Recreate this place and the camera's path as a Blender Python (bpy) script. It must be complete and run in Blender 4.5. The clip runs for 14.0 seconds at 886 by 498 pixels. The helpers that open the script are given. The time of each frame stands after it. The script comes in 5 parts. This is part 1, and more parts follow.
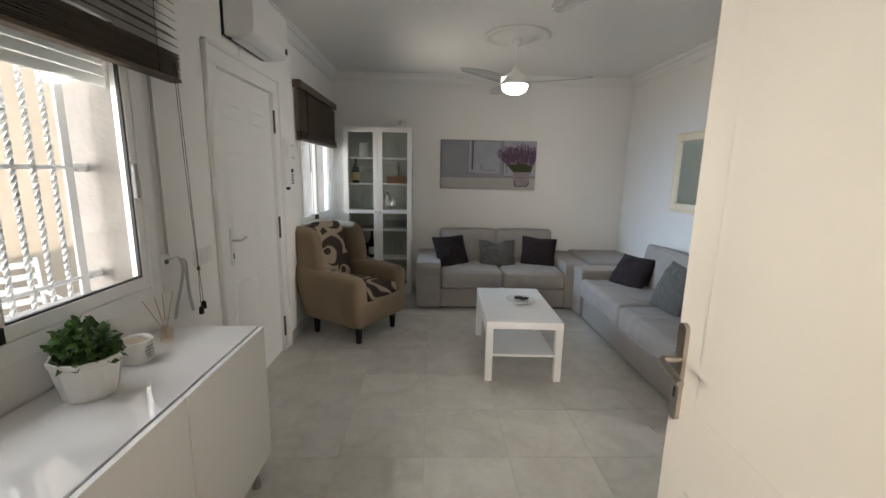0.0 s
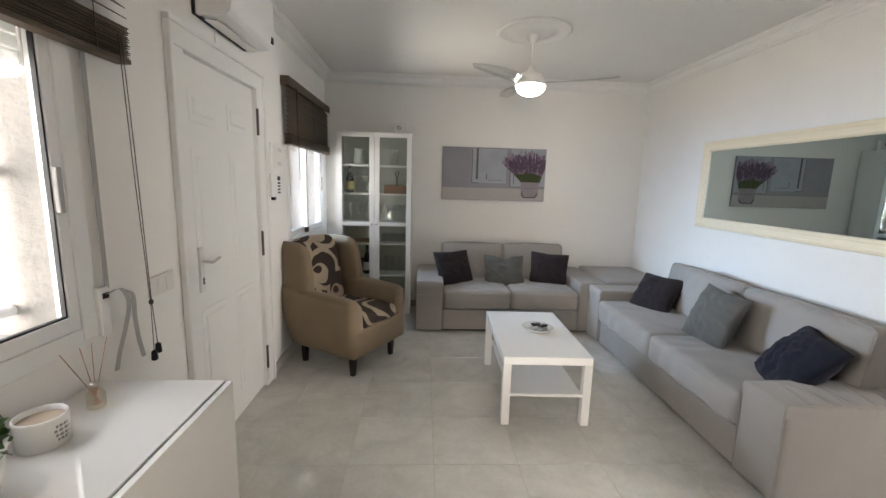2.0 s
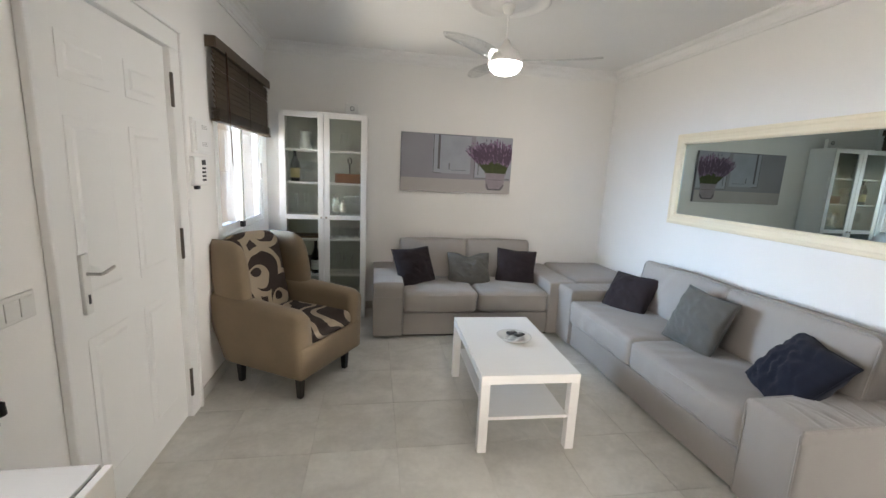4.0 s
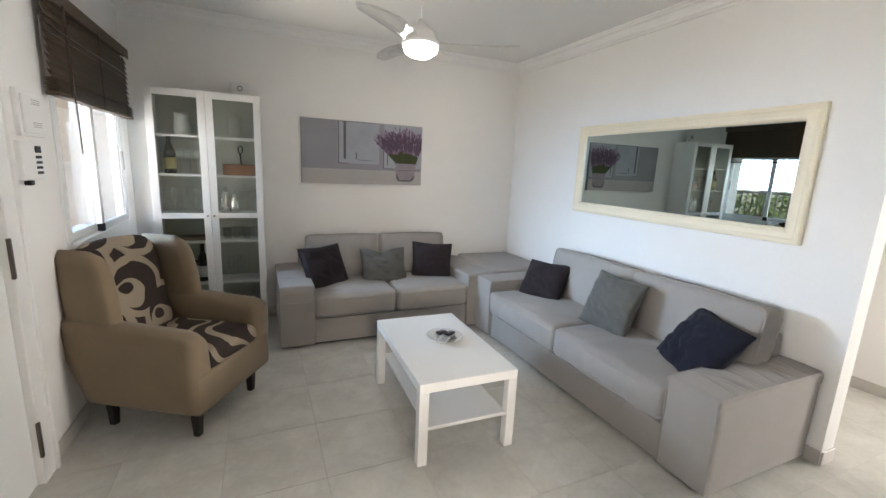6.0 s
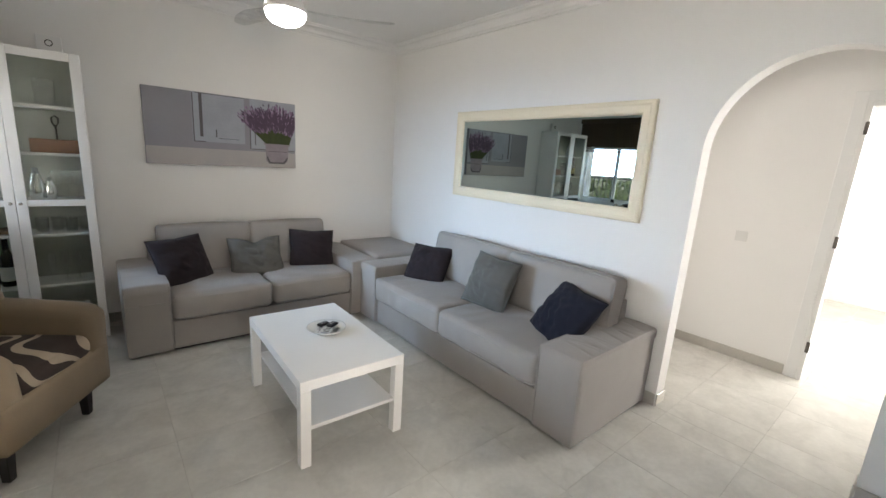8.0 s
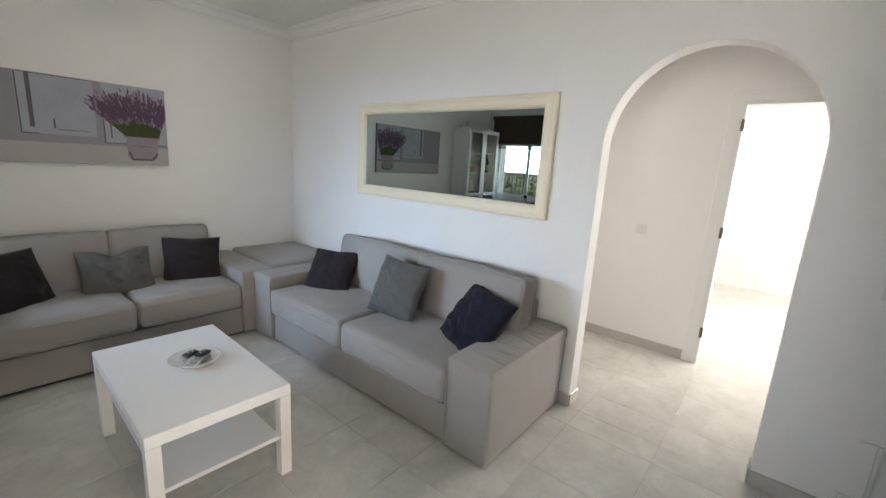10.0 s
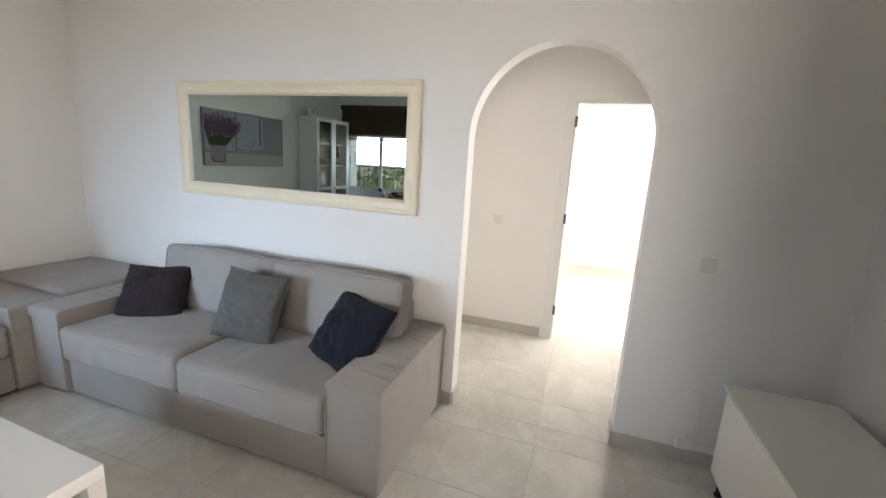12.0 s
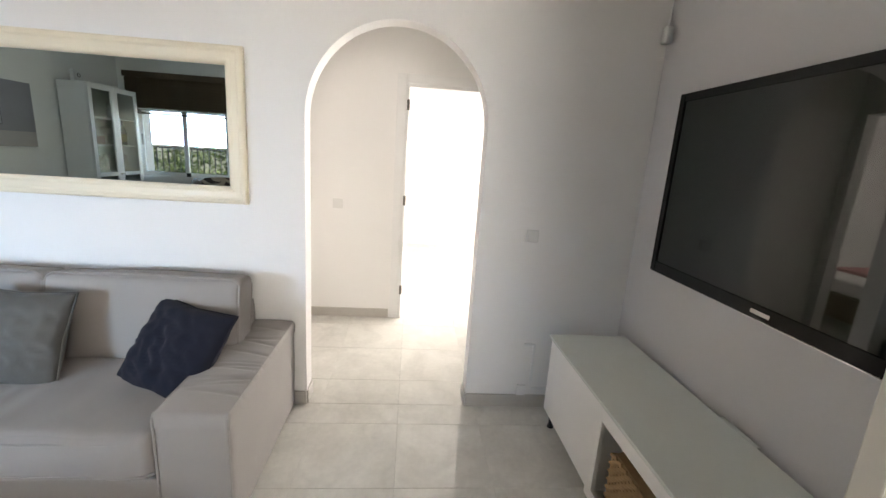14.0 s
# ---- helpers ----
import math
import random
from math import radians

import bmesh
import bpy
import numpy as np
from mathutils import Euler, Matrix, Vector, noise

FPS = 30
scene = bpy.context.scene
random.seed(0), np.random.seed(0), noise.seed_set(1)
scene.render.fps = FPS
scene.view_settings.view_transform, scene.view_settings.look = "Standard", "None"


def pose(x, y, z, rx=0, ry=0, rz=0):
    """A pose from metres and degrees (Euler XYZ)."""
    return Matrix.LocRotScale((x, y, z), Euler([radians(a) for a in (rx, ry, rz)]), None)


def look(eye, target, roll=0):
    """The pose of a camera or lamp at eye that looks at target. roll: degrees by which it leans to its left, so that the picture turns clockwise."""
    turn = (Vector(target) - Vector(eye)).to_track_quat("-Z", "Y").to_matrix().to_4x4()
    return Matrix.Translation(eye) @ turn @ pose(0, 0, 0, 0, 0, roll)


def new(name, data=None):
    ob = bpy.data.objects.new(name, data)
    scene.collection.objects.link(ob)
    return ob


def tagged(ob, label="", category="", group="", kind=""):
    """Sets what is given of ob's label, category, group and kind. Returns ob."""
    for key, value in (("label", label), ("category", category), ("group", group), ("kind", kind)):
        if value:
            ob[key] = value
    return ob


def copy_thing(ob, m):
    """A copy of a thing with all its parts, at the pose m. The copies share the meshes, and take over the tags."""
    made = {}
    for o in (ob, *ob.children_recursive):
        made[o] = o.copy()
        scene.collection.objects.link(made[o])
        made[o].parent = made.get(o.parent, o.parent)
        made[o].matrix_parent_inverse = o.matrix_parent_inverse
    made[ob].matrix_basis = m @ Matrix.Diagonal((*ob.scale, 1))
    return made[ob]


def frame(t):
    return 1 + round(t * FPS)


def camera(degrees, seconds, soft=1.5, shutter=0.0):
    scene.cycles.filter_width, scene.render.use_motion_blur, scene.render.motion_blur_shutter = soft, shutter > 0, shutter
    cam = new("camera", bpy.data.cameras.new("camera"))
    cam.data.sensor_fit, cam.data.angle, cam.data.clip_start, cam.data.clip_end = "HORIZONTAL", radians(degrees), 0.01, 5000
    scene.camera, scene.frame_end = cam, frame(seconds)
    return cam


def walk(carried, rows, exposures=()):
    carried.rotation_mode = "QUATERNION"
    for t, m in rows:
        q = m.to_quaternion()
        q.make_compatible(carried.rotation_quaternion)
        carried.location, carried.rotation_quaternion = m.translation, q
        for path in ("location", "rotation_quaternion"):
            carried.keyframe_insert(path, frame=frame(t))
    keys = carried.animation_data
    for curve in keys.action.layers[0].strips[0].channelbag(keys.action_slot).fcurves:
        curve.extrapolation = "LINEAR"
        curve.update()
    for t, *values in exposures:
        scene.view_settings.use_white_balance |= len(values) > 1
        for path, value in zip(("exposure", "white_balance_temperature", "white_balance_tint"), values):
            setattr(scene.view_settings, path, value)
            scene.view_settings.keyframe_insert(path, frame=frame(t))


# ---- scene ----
cam = camera(94.2, 14.0)
PATH = [
    (0, (0.174, 0.28, 1.488), (0.23, 2.245, 1.123), 1.1),
    (0.5, (0.181, 0.355, 1.484), (0.194, 2.323, 1.128), 1.3),
    (1, (0.138, 0.481, 1.487), (0.154, 2.451, 1.146), 1.2),
    (1.5, (0.094, 0.609, 1.494), (0.141, 2.581, 1.167), 1.4),
    (2, (0.07, 0.704, 1.487), (0.166, 2.676, 1.166), 1.6),
    (2.5, (0.055, 0.822, 1.471), (0.197, 2.791, 1.148), 1.9),
    (5, (-0.06, 1.271, 1.486), (0.482, 3.158, 1.101), 2.7),
    (5.5, (-0.093, 1.334, 1.484), (0.579, 3.179, 1.1), 2.5),
    (6, (-0.098, 1.358, 1.475), (0.707, 3.149, 1.094), 2.6),
    (6.5, (-0.095, 1.357, 1.476), (0.838, 3.084, 1.091), 2.8),
    (7, (-0.091, 1.363, 1.474), (0.962, 3.017, 1.079), 3.2),
    (7.5, (-0.067, 1.369, 1.472), (1.094, 2.945, 1.06), 3.5),
    (8, (-0.044, 1.391, 1.465), (1.219, 2.883, 1.043), 3.7),
    (10.5, (0.282, 1.51, 1.458), (1.869, 2.657, 1.051), 3.4),
    (11, (0.303, 1.56, 1.461), (1.975, 2.578, 1.052), 3.3),
    (11.5, (0.334, 1.614, 1.459), (2.102, 2.455, 1.052), 3.3),
    (12, (0.369, 1.677, 1.458), (2.228, 2.295, 1.054), 3.5),
    (12.5, (0.384, 1.724, 1.463), (2.302, 2.115, 1.051), 3.7),
    (13, (0.389, 1.743, 1.46), (2.337, 1.925, 1.043), 3.8),
    (13.5, (0.4, 1.765, 1.451), (2.355, 1.749, 1.028), 3.9),
    (14, (0.398, 1.764, 1.452), (2.343, 1.592, 1.018), 3.8),
]
walk(cam, [(t, look(eye, target, roll)) for t, eye, target, roll in PATH], exposures=((0, 1.66, 6650, 10), (0.5, 1.69, 6650, 10), (2, 2.18, 6650, 11), (5, 2.36, 6550, 10.5), (8, 2.15, 6500, 10), (10.5, 1.95, 6500, 10.5), (11.5, 1.99, 6700, 12), (13, 2.22, 6750, 12.5), (14, 2.33, 6700, 12)))

# ---- world, sun, large lights ----
world = bpy.data.worlds.new("sky")
scene.world = world
world.use_nodes = True
wn = world.node_tree.nodes
sky = wn.new("ShaderNodeTexSky")
sky.sky_type, sky.sun_disc = "NISHITA", False
sky.sun_elevation, sky.sun_rotation = radians(50), radians(105)
sky.air_density, sky.dust_density = 1.0, 1.5
wn["Background"].inputs["Strength"].default_value = 0.07
world.node_tree.links.new(sky.outputs["Color"], wn["Background"].inputs["Color"])

sun = new("sun", bpy.data.lights.new("sun", "SUN"))
sun.data.energy, sun.data.angle, sun.data.color = 2.5, radians(0.6), (1.0, 0.94, 0.85)
sun.matrix_world = look((20, -5.4, 24), (0, 0, 0))


def area(name, eye, target, w, h, watts, colour):
    lamp = new(name, bpy.data.lights.new(name, "AREA"))
    lamp.data.shape, lamp.data.size, lamp.data.size_y = "RECTANGLE", w, h
    lamp.data.energy, lamp.data.color = watts, colour
    lamp.matrix_world = look(eye, target)
    return lamp


# lamps added outside both windows, standing in for sky and sunlit paving
area("street_daylight_panel", (-3.35, 0.55, 1.30), (0, 1.60, 1.40), 3.2, 1.9, 95, (1.0, 0.955, 0.90)).data.spread = radians(150)
area("sky_light", (-2.45, 1.25, 2.95), (-0.75, 1.35, 0.9), 2.6, 1.1, 13, (0.93, 0.96, 1.0)).data.spread = radians(120)
area("terrace_daylight_panel", (-3.34, 5.60, 1.97), (0, 5.2, 1.45), 2.2, 1.25, 88, (0.50, 0.72, 1.0)).data.spread = radians(150)
area("terrace_bounce", (-2.45, 5.10, 0.12), (0.2, 4.9, 2.2), 2.0, 1.2, 19, (1.0, 0.92, 0.80)).data.spread = radians(130)
# fill lamps added in the rooms out of view; their walls have no windows
area("unseen_window_fill", (-0.35, -2.42, 1.55), (0.55, 1.0, 1.4), 1.2, 1.2, 36, (1.0, 0.91, 0.81))
area("unseen_window_fill", (5.6, -0.93, 1.5), (5.4, 2, 1.0), 1.8, 1.5, 20, (1.0, 0.97, 0.93))
area("unseen_window_fill", (7.15, 0.20, 1.50), (0, 2.9, 1.2), 1.7, 1.3, 41, (1.0, 0.96, 0.91)).data.spread = radians(110)
area("unseen_window_fill", (3.35, 6.3, 1.6), (3.6, 3.3, 1.0), 1.2, 1.2, 28, (1.0, 0.96, 0.91))

# ---- materials ----


def material(name, colour, rough=0.6, metal=0.0, vary=0.06, scale=6.0, fine=90.0, bump=0.0, spec=0.5, dark=None, per=False, coat=0.0, sheen=0.0):
    """Base colour with broad blotches and fine grain, roughness variation, fine relief; per: a tint for each object."""
    m = bpy.data.materials.new(name)
    m.use_nodes = True
    n, l = m.node_tree.nodes, m.node_tree.links
    b = n["Principled BSDF"]
    tc = n.new("ShaderNodeTexCoord")
    big, small = n.new("ShaderNodeTexNoise"), n.new("ShaderNodeTexNoise")
    big.inputs["Scale"].default_value, big.inputs["Detail"].default_value = scale, 5
    small.inputs["Scale"].default_value, small.inputs["Detail"].default_value = fine, 3
    for x in (big, small):
        l.new(tc.outputs["Object"], x.inputs["Vector"])
    ramp = n.new("ShaderNodeValToRGB")
    low = dark or [c * (1 - 2 * vary) for c in colour]
    ramp.color_ramp.elements[0].position, ramp.color_ramp.elements[1].position = 0.3, 0.7
    ramp.color_ramp.elements[0].color = (*low, 1)
    ramp.color_ramp.elements[1].color = (*colour, 1)
    mixf = n.new("ShaderNodeMath")
    mixf.operation, mixf.inputs[1].default_value = "MULTIPLY_ADD", 0.35
    sub = n.new("ShaderNodeMath")
    sub.operation, sub.inputs[1].default_value = "MULTIPLY", 0.65
    l.new(big.outputs["Fac"], sub.inputs[0])
    l.new(small.outputs["Fac"], mixf.inputs[0])
    l.new(sub.outputs[0], mixf.inputs[2])
    l.new(mixf.outputs[0], ramp.inputs["Fac"])
    out = ramp.outputs["Color"]
    if per:
        info, hsv, mr = n.new("ShaderNodeObjectInfo"), n.new("ShaderNodeHueSaturation"), n.new("ShaderNodeMapRange")
        mr.inputs["To Min"].default_value, mr.inputs["To Max"].default_value = 0.96, 1.04
        l.new(info.outputs["Random"], mr.inputs["Value"])
        l.new(mr.outputs["Result"], hsv.inputs["Value"])
        l.new(out, hsv.inputs["Color"])
        out = hsv.outputs["Color"]
    l.new(out, b.inputs["Base Color"])
    rr = n.new("ShaderNodeMapRange")
    rr.inputs["To Min"].default_value, rr.inputs["To Max"].default_value = max(0.02, rough * 0.88), min(1, rough * 1.12)
    l.new(big.outputs["Fac"], rr.inputs["Value"])
    l.new(rr.outputs["Result"], b.inputs["Roughness"])
    b.inputs["Metallic"].default_value = metal
    b.inputs["Specular IOR Level"].default_value = spec
    b.inputs["Coat Weight"].default_value = coat
    b.inputs["Coat Roughness"].default_value = 0.015
    b.inputs["Sheen Weight"].default_value = sheen
    b.inputs["Sheen Roughness"].default_value = 0.5
    if bump:
        bp = n.new("ShaderNodeBump")
        bp.inputs["Strength"].default_value, bp.inputs["Distance"].default_value = bump, 0.004
        l.new(small.outputs["Fac"], bp.inputs["Height"])
        l.new(bp.outputs["Normal"], b.inputs["Normal"])
    return m


def plain(name, colour, rough=0.5, metal=0.0, emit=0.0, transmission=0.0, ior=1.45, alpha=1.0):
    m = bpy.data.materials.new(name)
    m.use_nodes = True
    b = m.node_tree.nodes["Principled BSDF"]
    b.inputs["Base Color"].default_value = (*colour, 1)
    b.inputs["Roughness"].default_value, b.inputs["Metallic"].default_value = rough, metal
    b.inputs["Transmission Weight"].default_value, b.inputs["IOR"].default_value = transmission, ior
    if emit:
        b.inputs["Emission Color"].default_value, b.inputs["Emission Strength"].default_value = (*colour, 1), emit
    return m


def clear_glass(name, tint=(1, 1, 1), gloss=0.06):
    """A thin pane: clear, with a little mirror gloss that grows at grazing angles."""
    m = bpy.data.materials.new(name)
    m.use_nodes = True
    n, l = m.node_tree.nodes, m.node_tree.links
    n.remove(n["Principled BSDF"])
    tr, gl, mx, fr = n.new("ShaderNodeBsdfTransparent"), n.new("ShaderNodeBsdfGlossy"), n.new("ShaderNodeMixShader"), n.new("ShaderNodeLayerWeight")
    tr.inputs["Color"].default_value = (*tint, 1)
    gl.inputs["Roughness"].default_value = 0.01
    pw, ma = n.new("ShaderNodeMath"), n.new("ShaderNodeMath")
    pw.operation, pw.inputs[1].default_value = "POWER", 4.0
    ma.operation, ma.inputs[1].default_value, ma.inputs[2].default_value = "MULTIPLY_ADD", 0.4, gloss
    l.new(fr.outputs["Facing"], pw.inputs[0])
    l.new(pw.outputs[0], ma.inputs[0])
    l.new(ma.outputs[0], mx.inputs["Fac"])
    l.new(tr.outputs[0], mx.inputs[1])
    l.new(gl.outputs[0], mx.inputs[2])
    l.new(mx.outputs[0], n["Material Output"].inputs["Surface"])
    return m


def swirl_fabric(name, axes, scale):
    """Beige cloth with dark brown crescents, drops and rings."""
    m = material(name, (0.36, 0.29, 0.21), 0.85, vary=0.05, scale=14, fine=260, bump=0.25)
    n, l = m.node_tree.nodes, m.node_tree.links
    b = n["Principled BSDF"]
    base = b.inputs["Base Color"].links[0].from_socket
    tc, sp, cb = n.new("ShaderNodeTexCoord"), n.new("ShaderNodeSeparateXYZ"), n.new("ShaderNodeCombineXYZ")
    l.new(tc.outputs["Object"], sp.inputs[0])
    l.new(sp.outputs[axes[0]], cb.inputs[0])
    l.new(sp.outputs[axes[1]], cb.inputs[1])
    wob = n.new("ShaderNodeTexNoise")
    wob.inputs["Scale"].default_value = 4.0
    l.new(cb.outputs[0], wob.inputs["Vector"])
    ad = n.new("ShaderNodeVectorMath")
    ad.operation = "MULTIPLY_ADD"
    ad.inputs[1].default_value = (0.10, 0.10, 0)
    l.new(wob.outputs["Color"], ad.inputs[0])
    l.new(cb.outputs[0], ad.inputs[2])
    vo = n.new("ShaderNodeTexVoronoi")
    vo.voronoi_dimensions = "2D"
    vo.inputs["Scale"].default_value, vo.inputs["Randomness"].default_value = scale, 0.75
    l.new(ad.outputs[0], vo.inputs["Vector"])
    df = n.new("ShaderNodeVectorMath")
    df.operation = "SUBTRACT"
    l.new(ad.outputs[0], df.inputs[0])
    l.new(vo.outputs["Position"], df.inputs[1])

    def ring(off, limit, less):
        o, le, cp = n.new("ShaderNodeVectorMath"), n.new("ShaderNodeVectorMath"), n.new("ShaderNodeMath")
        o.operation, le.operation = "ADD", "LENGTH"
        o.inputs[1].default_value = (*off, 0)
        cp.operation = "LESS_THAN" if less else "GREATER_THAN"
        cp.inputs[1].default_value = limit
        l.new(df.outputs[0], o.inputs[0])
        l.new(o.outputs[0], le.inputs[0])
        l.new(le.outputs["Value"], cp.inputs[0])
        return cp.outputs[0]

    def join(op, a, c):
        q = n.new("ShaderNodeMath")
        q.operation = op
        l.new(a, q.inputs[0])
        l.new(c, q.inputs[1])
        return q.outputs[0]

    s = 1 / scale
    crescent = join("MULTIPLY", ring((0, 0), 0.47 * s, True), ring((0.17 * s, 0.11 * s), 0.28 * s, False))
    core = ring((0.24 * s, 0.02 * s), 0.12 * s, True)
    gap = n.new("ShaderNodeMath")
    gap.operation, gap.inputs[1].default_value = "GREATER_THAN", 0.60
    l.new(vo.outputs["Distance"], gap.inputs[0])
    dark = join("MAXIMUM", join("MAXIMUM", crescent, core), gap.outputs[0])
    mx = n.new("ShaderNodeMix")
    mx.data_type = "RGBA"
    mx.inputs["B"].default_value = (0.030, 0.018, 0.013, 1)
    l.new(dark, mx.inputs["Factor"])
    l.new(base, mx.inputs["A"])
    l.new(mx.outputs["Result"], b.inputs["Base Color"])
    return m


def leaf_fabric(name):
    """The same cloth where long dark leaves with thin beige lines between them cover it."""
    m = material(name, (0.36, 0.29, 0.21), 0.85, vary=0.05, scale=14, fine=260, bump=0.25)
    n, l = m.node_tree.nodes, m.node_tree.links
    b = n["Principled BSDF"]
    base = b.inputs["Base Color"].links[0].from_socket
    tc, wv, cr, mx = n.new("ShaderNodeTexCoord"), n.new("ShaderNodeTexWave"), n.new("ShaderNodeValToRGB"), n.new("ShaderNodeMix")
    wv.bands_direction = "DIAGONAL"
    wv.inputs["Scale"].default_value, wv.inputs["Distortion"].default_value = 4.2, 8.0
    wv.inputs["Detail"].default_value, wv.inputs["Detail Scale"].default_value = 0.0, 1.1
    l.new(tc.outputs["Object"], wv.inputs["Vector"])
    cr.color_ramp.interpolation = "CONSTANT"
    cr.color_ramp.elements[0].color, cr.color_ramp.elements[1].color = (0, 0, 0, 1), (1, 1, 1, 1)
    cr.color_ramp.elements[1].position = 0.24
    l.new(wv.outputs["Fac"], cr.inputs["Fac"])
    mx.data_type = "RGBA"
    mx.inputs["B"].default_value = (0.030, 0.018, 0.013, 1)
    l.new(cr.outputs["Color"], mx.inputs["Factor"])
    l.new(base, mx.inputs["A"])
    l.new(mx.outputs["Result"], b.inputs["Base Color"])
    return m


def marble_tile(name):
    """Polished porcelain with soft grey clouds and thin broken veins; each tile is cut from another place."""
    m = bpy.data.materials.new(name)
    m.use_nodes = True
    n, l = m.node_tree.nodes, m.node_tree.links
    b = n["Principled BSDF"]
    tc, info, off = n.new("ShaderNodeTexCoord"), n.new("ShaderNodeObjectInfo"), n.new("ShaderNodeVectorMath")
    off.operation = "MULTIPLY_ADD"
    off.inputs[1].default_value = (31.0, 17.0, 5.0)
    l.new(info.outputs["Random"], off.inputs[0])
    l.new(tc.outputs["Object"], off.inputs[2])

    def cloud(scale, detail, twist):
        q = n.new("ShaderNodeTexNoise")
        q.inputs["Scale"].default_value, q.inputs["Detail"].default_value, q.inputs["Distortion"].default_value = scale, detail, twist
        l.new(off.outputs[0], q.inputs["Vector"])
        return q.outputs["Fac"]

    def ramp(src, stops):
        r = n.new("ShaderNodeValToRGB")
        while len(r.color_ramp.elements) < len(stops):
            r.color_ramp.elements.new(0.5)
        for e, (p, c) in zip(r.color_ramp.elements, stops):
            e.position, e.color = p, (*c, 1)
        l.new(src, r.inputs["Fac"])
        return r.outputs["Color"]

    def mult(a, c):
        x = n.new("ShaderNodeMix")
        x.data_type, x.blend_type = "RGBA", "MULTIPLY"
        x.inputs["Factor"].default_value = 1.0
        l.new(a, x.inputs["A"])
        l.new(c, x.inputs["B"])
        return x.outputs["Result"]

    body = ramp(cloud(5.5, 5, 0.5), ((0.28, (0.615, 0.597, 0.55)), (0.50, (0.665, 0.647, 0.597)), (0.74, (0.715, 0.697, 0.647))))
    vein = ramp(cloud(2.6, 4, 0.8), ((0.40, (1, 1, 1)), (0.495, (0.925, 0.925, 0.925)), (0.505, (0.93, 0.93, 0.93)), (0.60, (1, 1, 1))))
    fine = ramp(cloud(38.0, 4, 0.3), ((0.3, (0.93, 0.93, 0.93)), (0.7, (1, 1, 1))))
    l.new(mult(mult(body, vein), fine), b.inputs["Base Color"])
    rr = n.new("ShaderNodeMapRange")
    rr.inputs["To Min"].default_value, rr.inputs["To Max"].default_value = 0.06, 0.14
    l.new(cloud(6.0, 5, 0.5), rr.inputs["Value"])
    l.new(rr.outputs["Result"], b.inputs["Roughness"])
    return m


def pleated(name, base, axis, scale, twist, depth):
    """A cloth with soft pleats that run across the given axis."""
    m = base.copy()
    m.name = name
    n, l = m.node_tree.nodes, m.node_tree.links
    b = n["Principled BSDF"]
    tc, wv, nz, mu, bp = n.new("ShaderNodeTexCoord"), n.new("ShaderNodeTexWave"), n.new("ShaderNodeTexNoise"), n.new("ShaderNodeMath"), n.new("ShaderNodeBump")
    wv.bands_direction = axis
    wv.inputs["Scale"].default_value, wv.inputs["Distortion"].default_value = scale, twist
    wv.inputs["Detail"].default_value, wv.inputs["Detail Scale"].default_value = 2.0, 0.8
    nz.inputs["Scale"].default_value, nz.inputs["Detail"].default_value = 5.0, 4
    mu.operation = "MULTIPLY"
    l.new(tc.outputs["Object"], wv.inputs["Vector"])
    l.new(tc.outputs["Object"], nz.inputs["Vector"])
    l.new(wv.outputs["Fac"], mu.inputs[0])
    l.new(nz.outputs["Fac"], mu.inputs[1])
    l.new(mu.outputs[0], bp.inputs["Height"])
    bp.inputs["Strength"].default_value, bp.inputs["Distance"].default_value = 0.9, depth
    l.new(b.inputs["Normal"].links[0].from_socket, bp.inputs["Normal"])
    l.new(bp.outputs["Normal"], b.inputs["Normal"])
    return m


WALL = material("white_wall_paint", (0.83, 0.815, 0.79), 0.75, vary=0.015, scale=3, fine=140, bump=0.12)
GREYWALL = material("grey_wall_paint", (0.69, 0.68, 0.685), 0.75, vary=0.015, scale=3, fine=140, bump=0.12)
CEIL = material("ceiling_paint", (0.80, 0.79, 0.77), 0.85, vary=0.02, scale=2, fine=120, bump=0.08)
GLASSTOP = material("grey_glass_top", (0.72, 0.70, 0.68), 0.02, vary=0.005, spec=1.0, coat=1.0)
PLASTER = material("cornice_plaster", (0.82, 0.81, 0.79), 0.7, vary=0.02)
TILE = marble_tile("polished_floor_tile")
GROUT = material("grout", (0.58, 0.56, 0.51), 0.6)
SKIRT = material("skirting_tile", (0.52, 0.49, 0.44), 0.3, vary=0.06, scale=8)
GLOSSWHITE = material("white_gloss_lacquer", (0.84, 0.82, 0.785), 0.05, vary=0.01, coat=1.0)
LACQ = material("white_satin_lacquer", (0.82, 0.81, 0.79), 0.32, vary=0.012)
DOORPAINT = material("cream_door_paint", (0.65, 0.615, 0.55), 0.38, vary=0.015, scale=4)
DOORWHITE = material("white_door_paint", (0.79, 0.785, 0.765), 0.42, vary=0.015)
ALU = material("white_aluminium", (0.82, 0.82, 0.81), 0.3, vary=0.01)
RUBBER = plain("black_rubber", (0.02, 0.02, 0.022), 0.6)
STEEL = material("brushed_steel", (0.55, 0.53, 0.50), 0.28, metal=1.0, vary=0.05, fine=200)
NICKEL = material("dull_nickel", (0.42, 0.38, 0.33), 0.3, metal=1.0, vary=0.05, fine=200)
HINGE = material("dark_hinge_metal", (0.16, 0.14, 0.12), 0.38, metal=1.0, vary=0.2, fine=120)
CHROME = plain("chrome", (0.78, 0.77, 0.75), 0.12, 1.0)
SOFA = material("taupe_sofa_fabric", (0.335, 0.308, 0.286), 0.92, vary=0.06, scale=5, fine=420, bump=0.35, sheen=0.15)
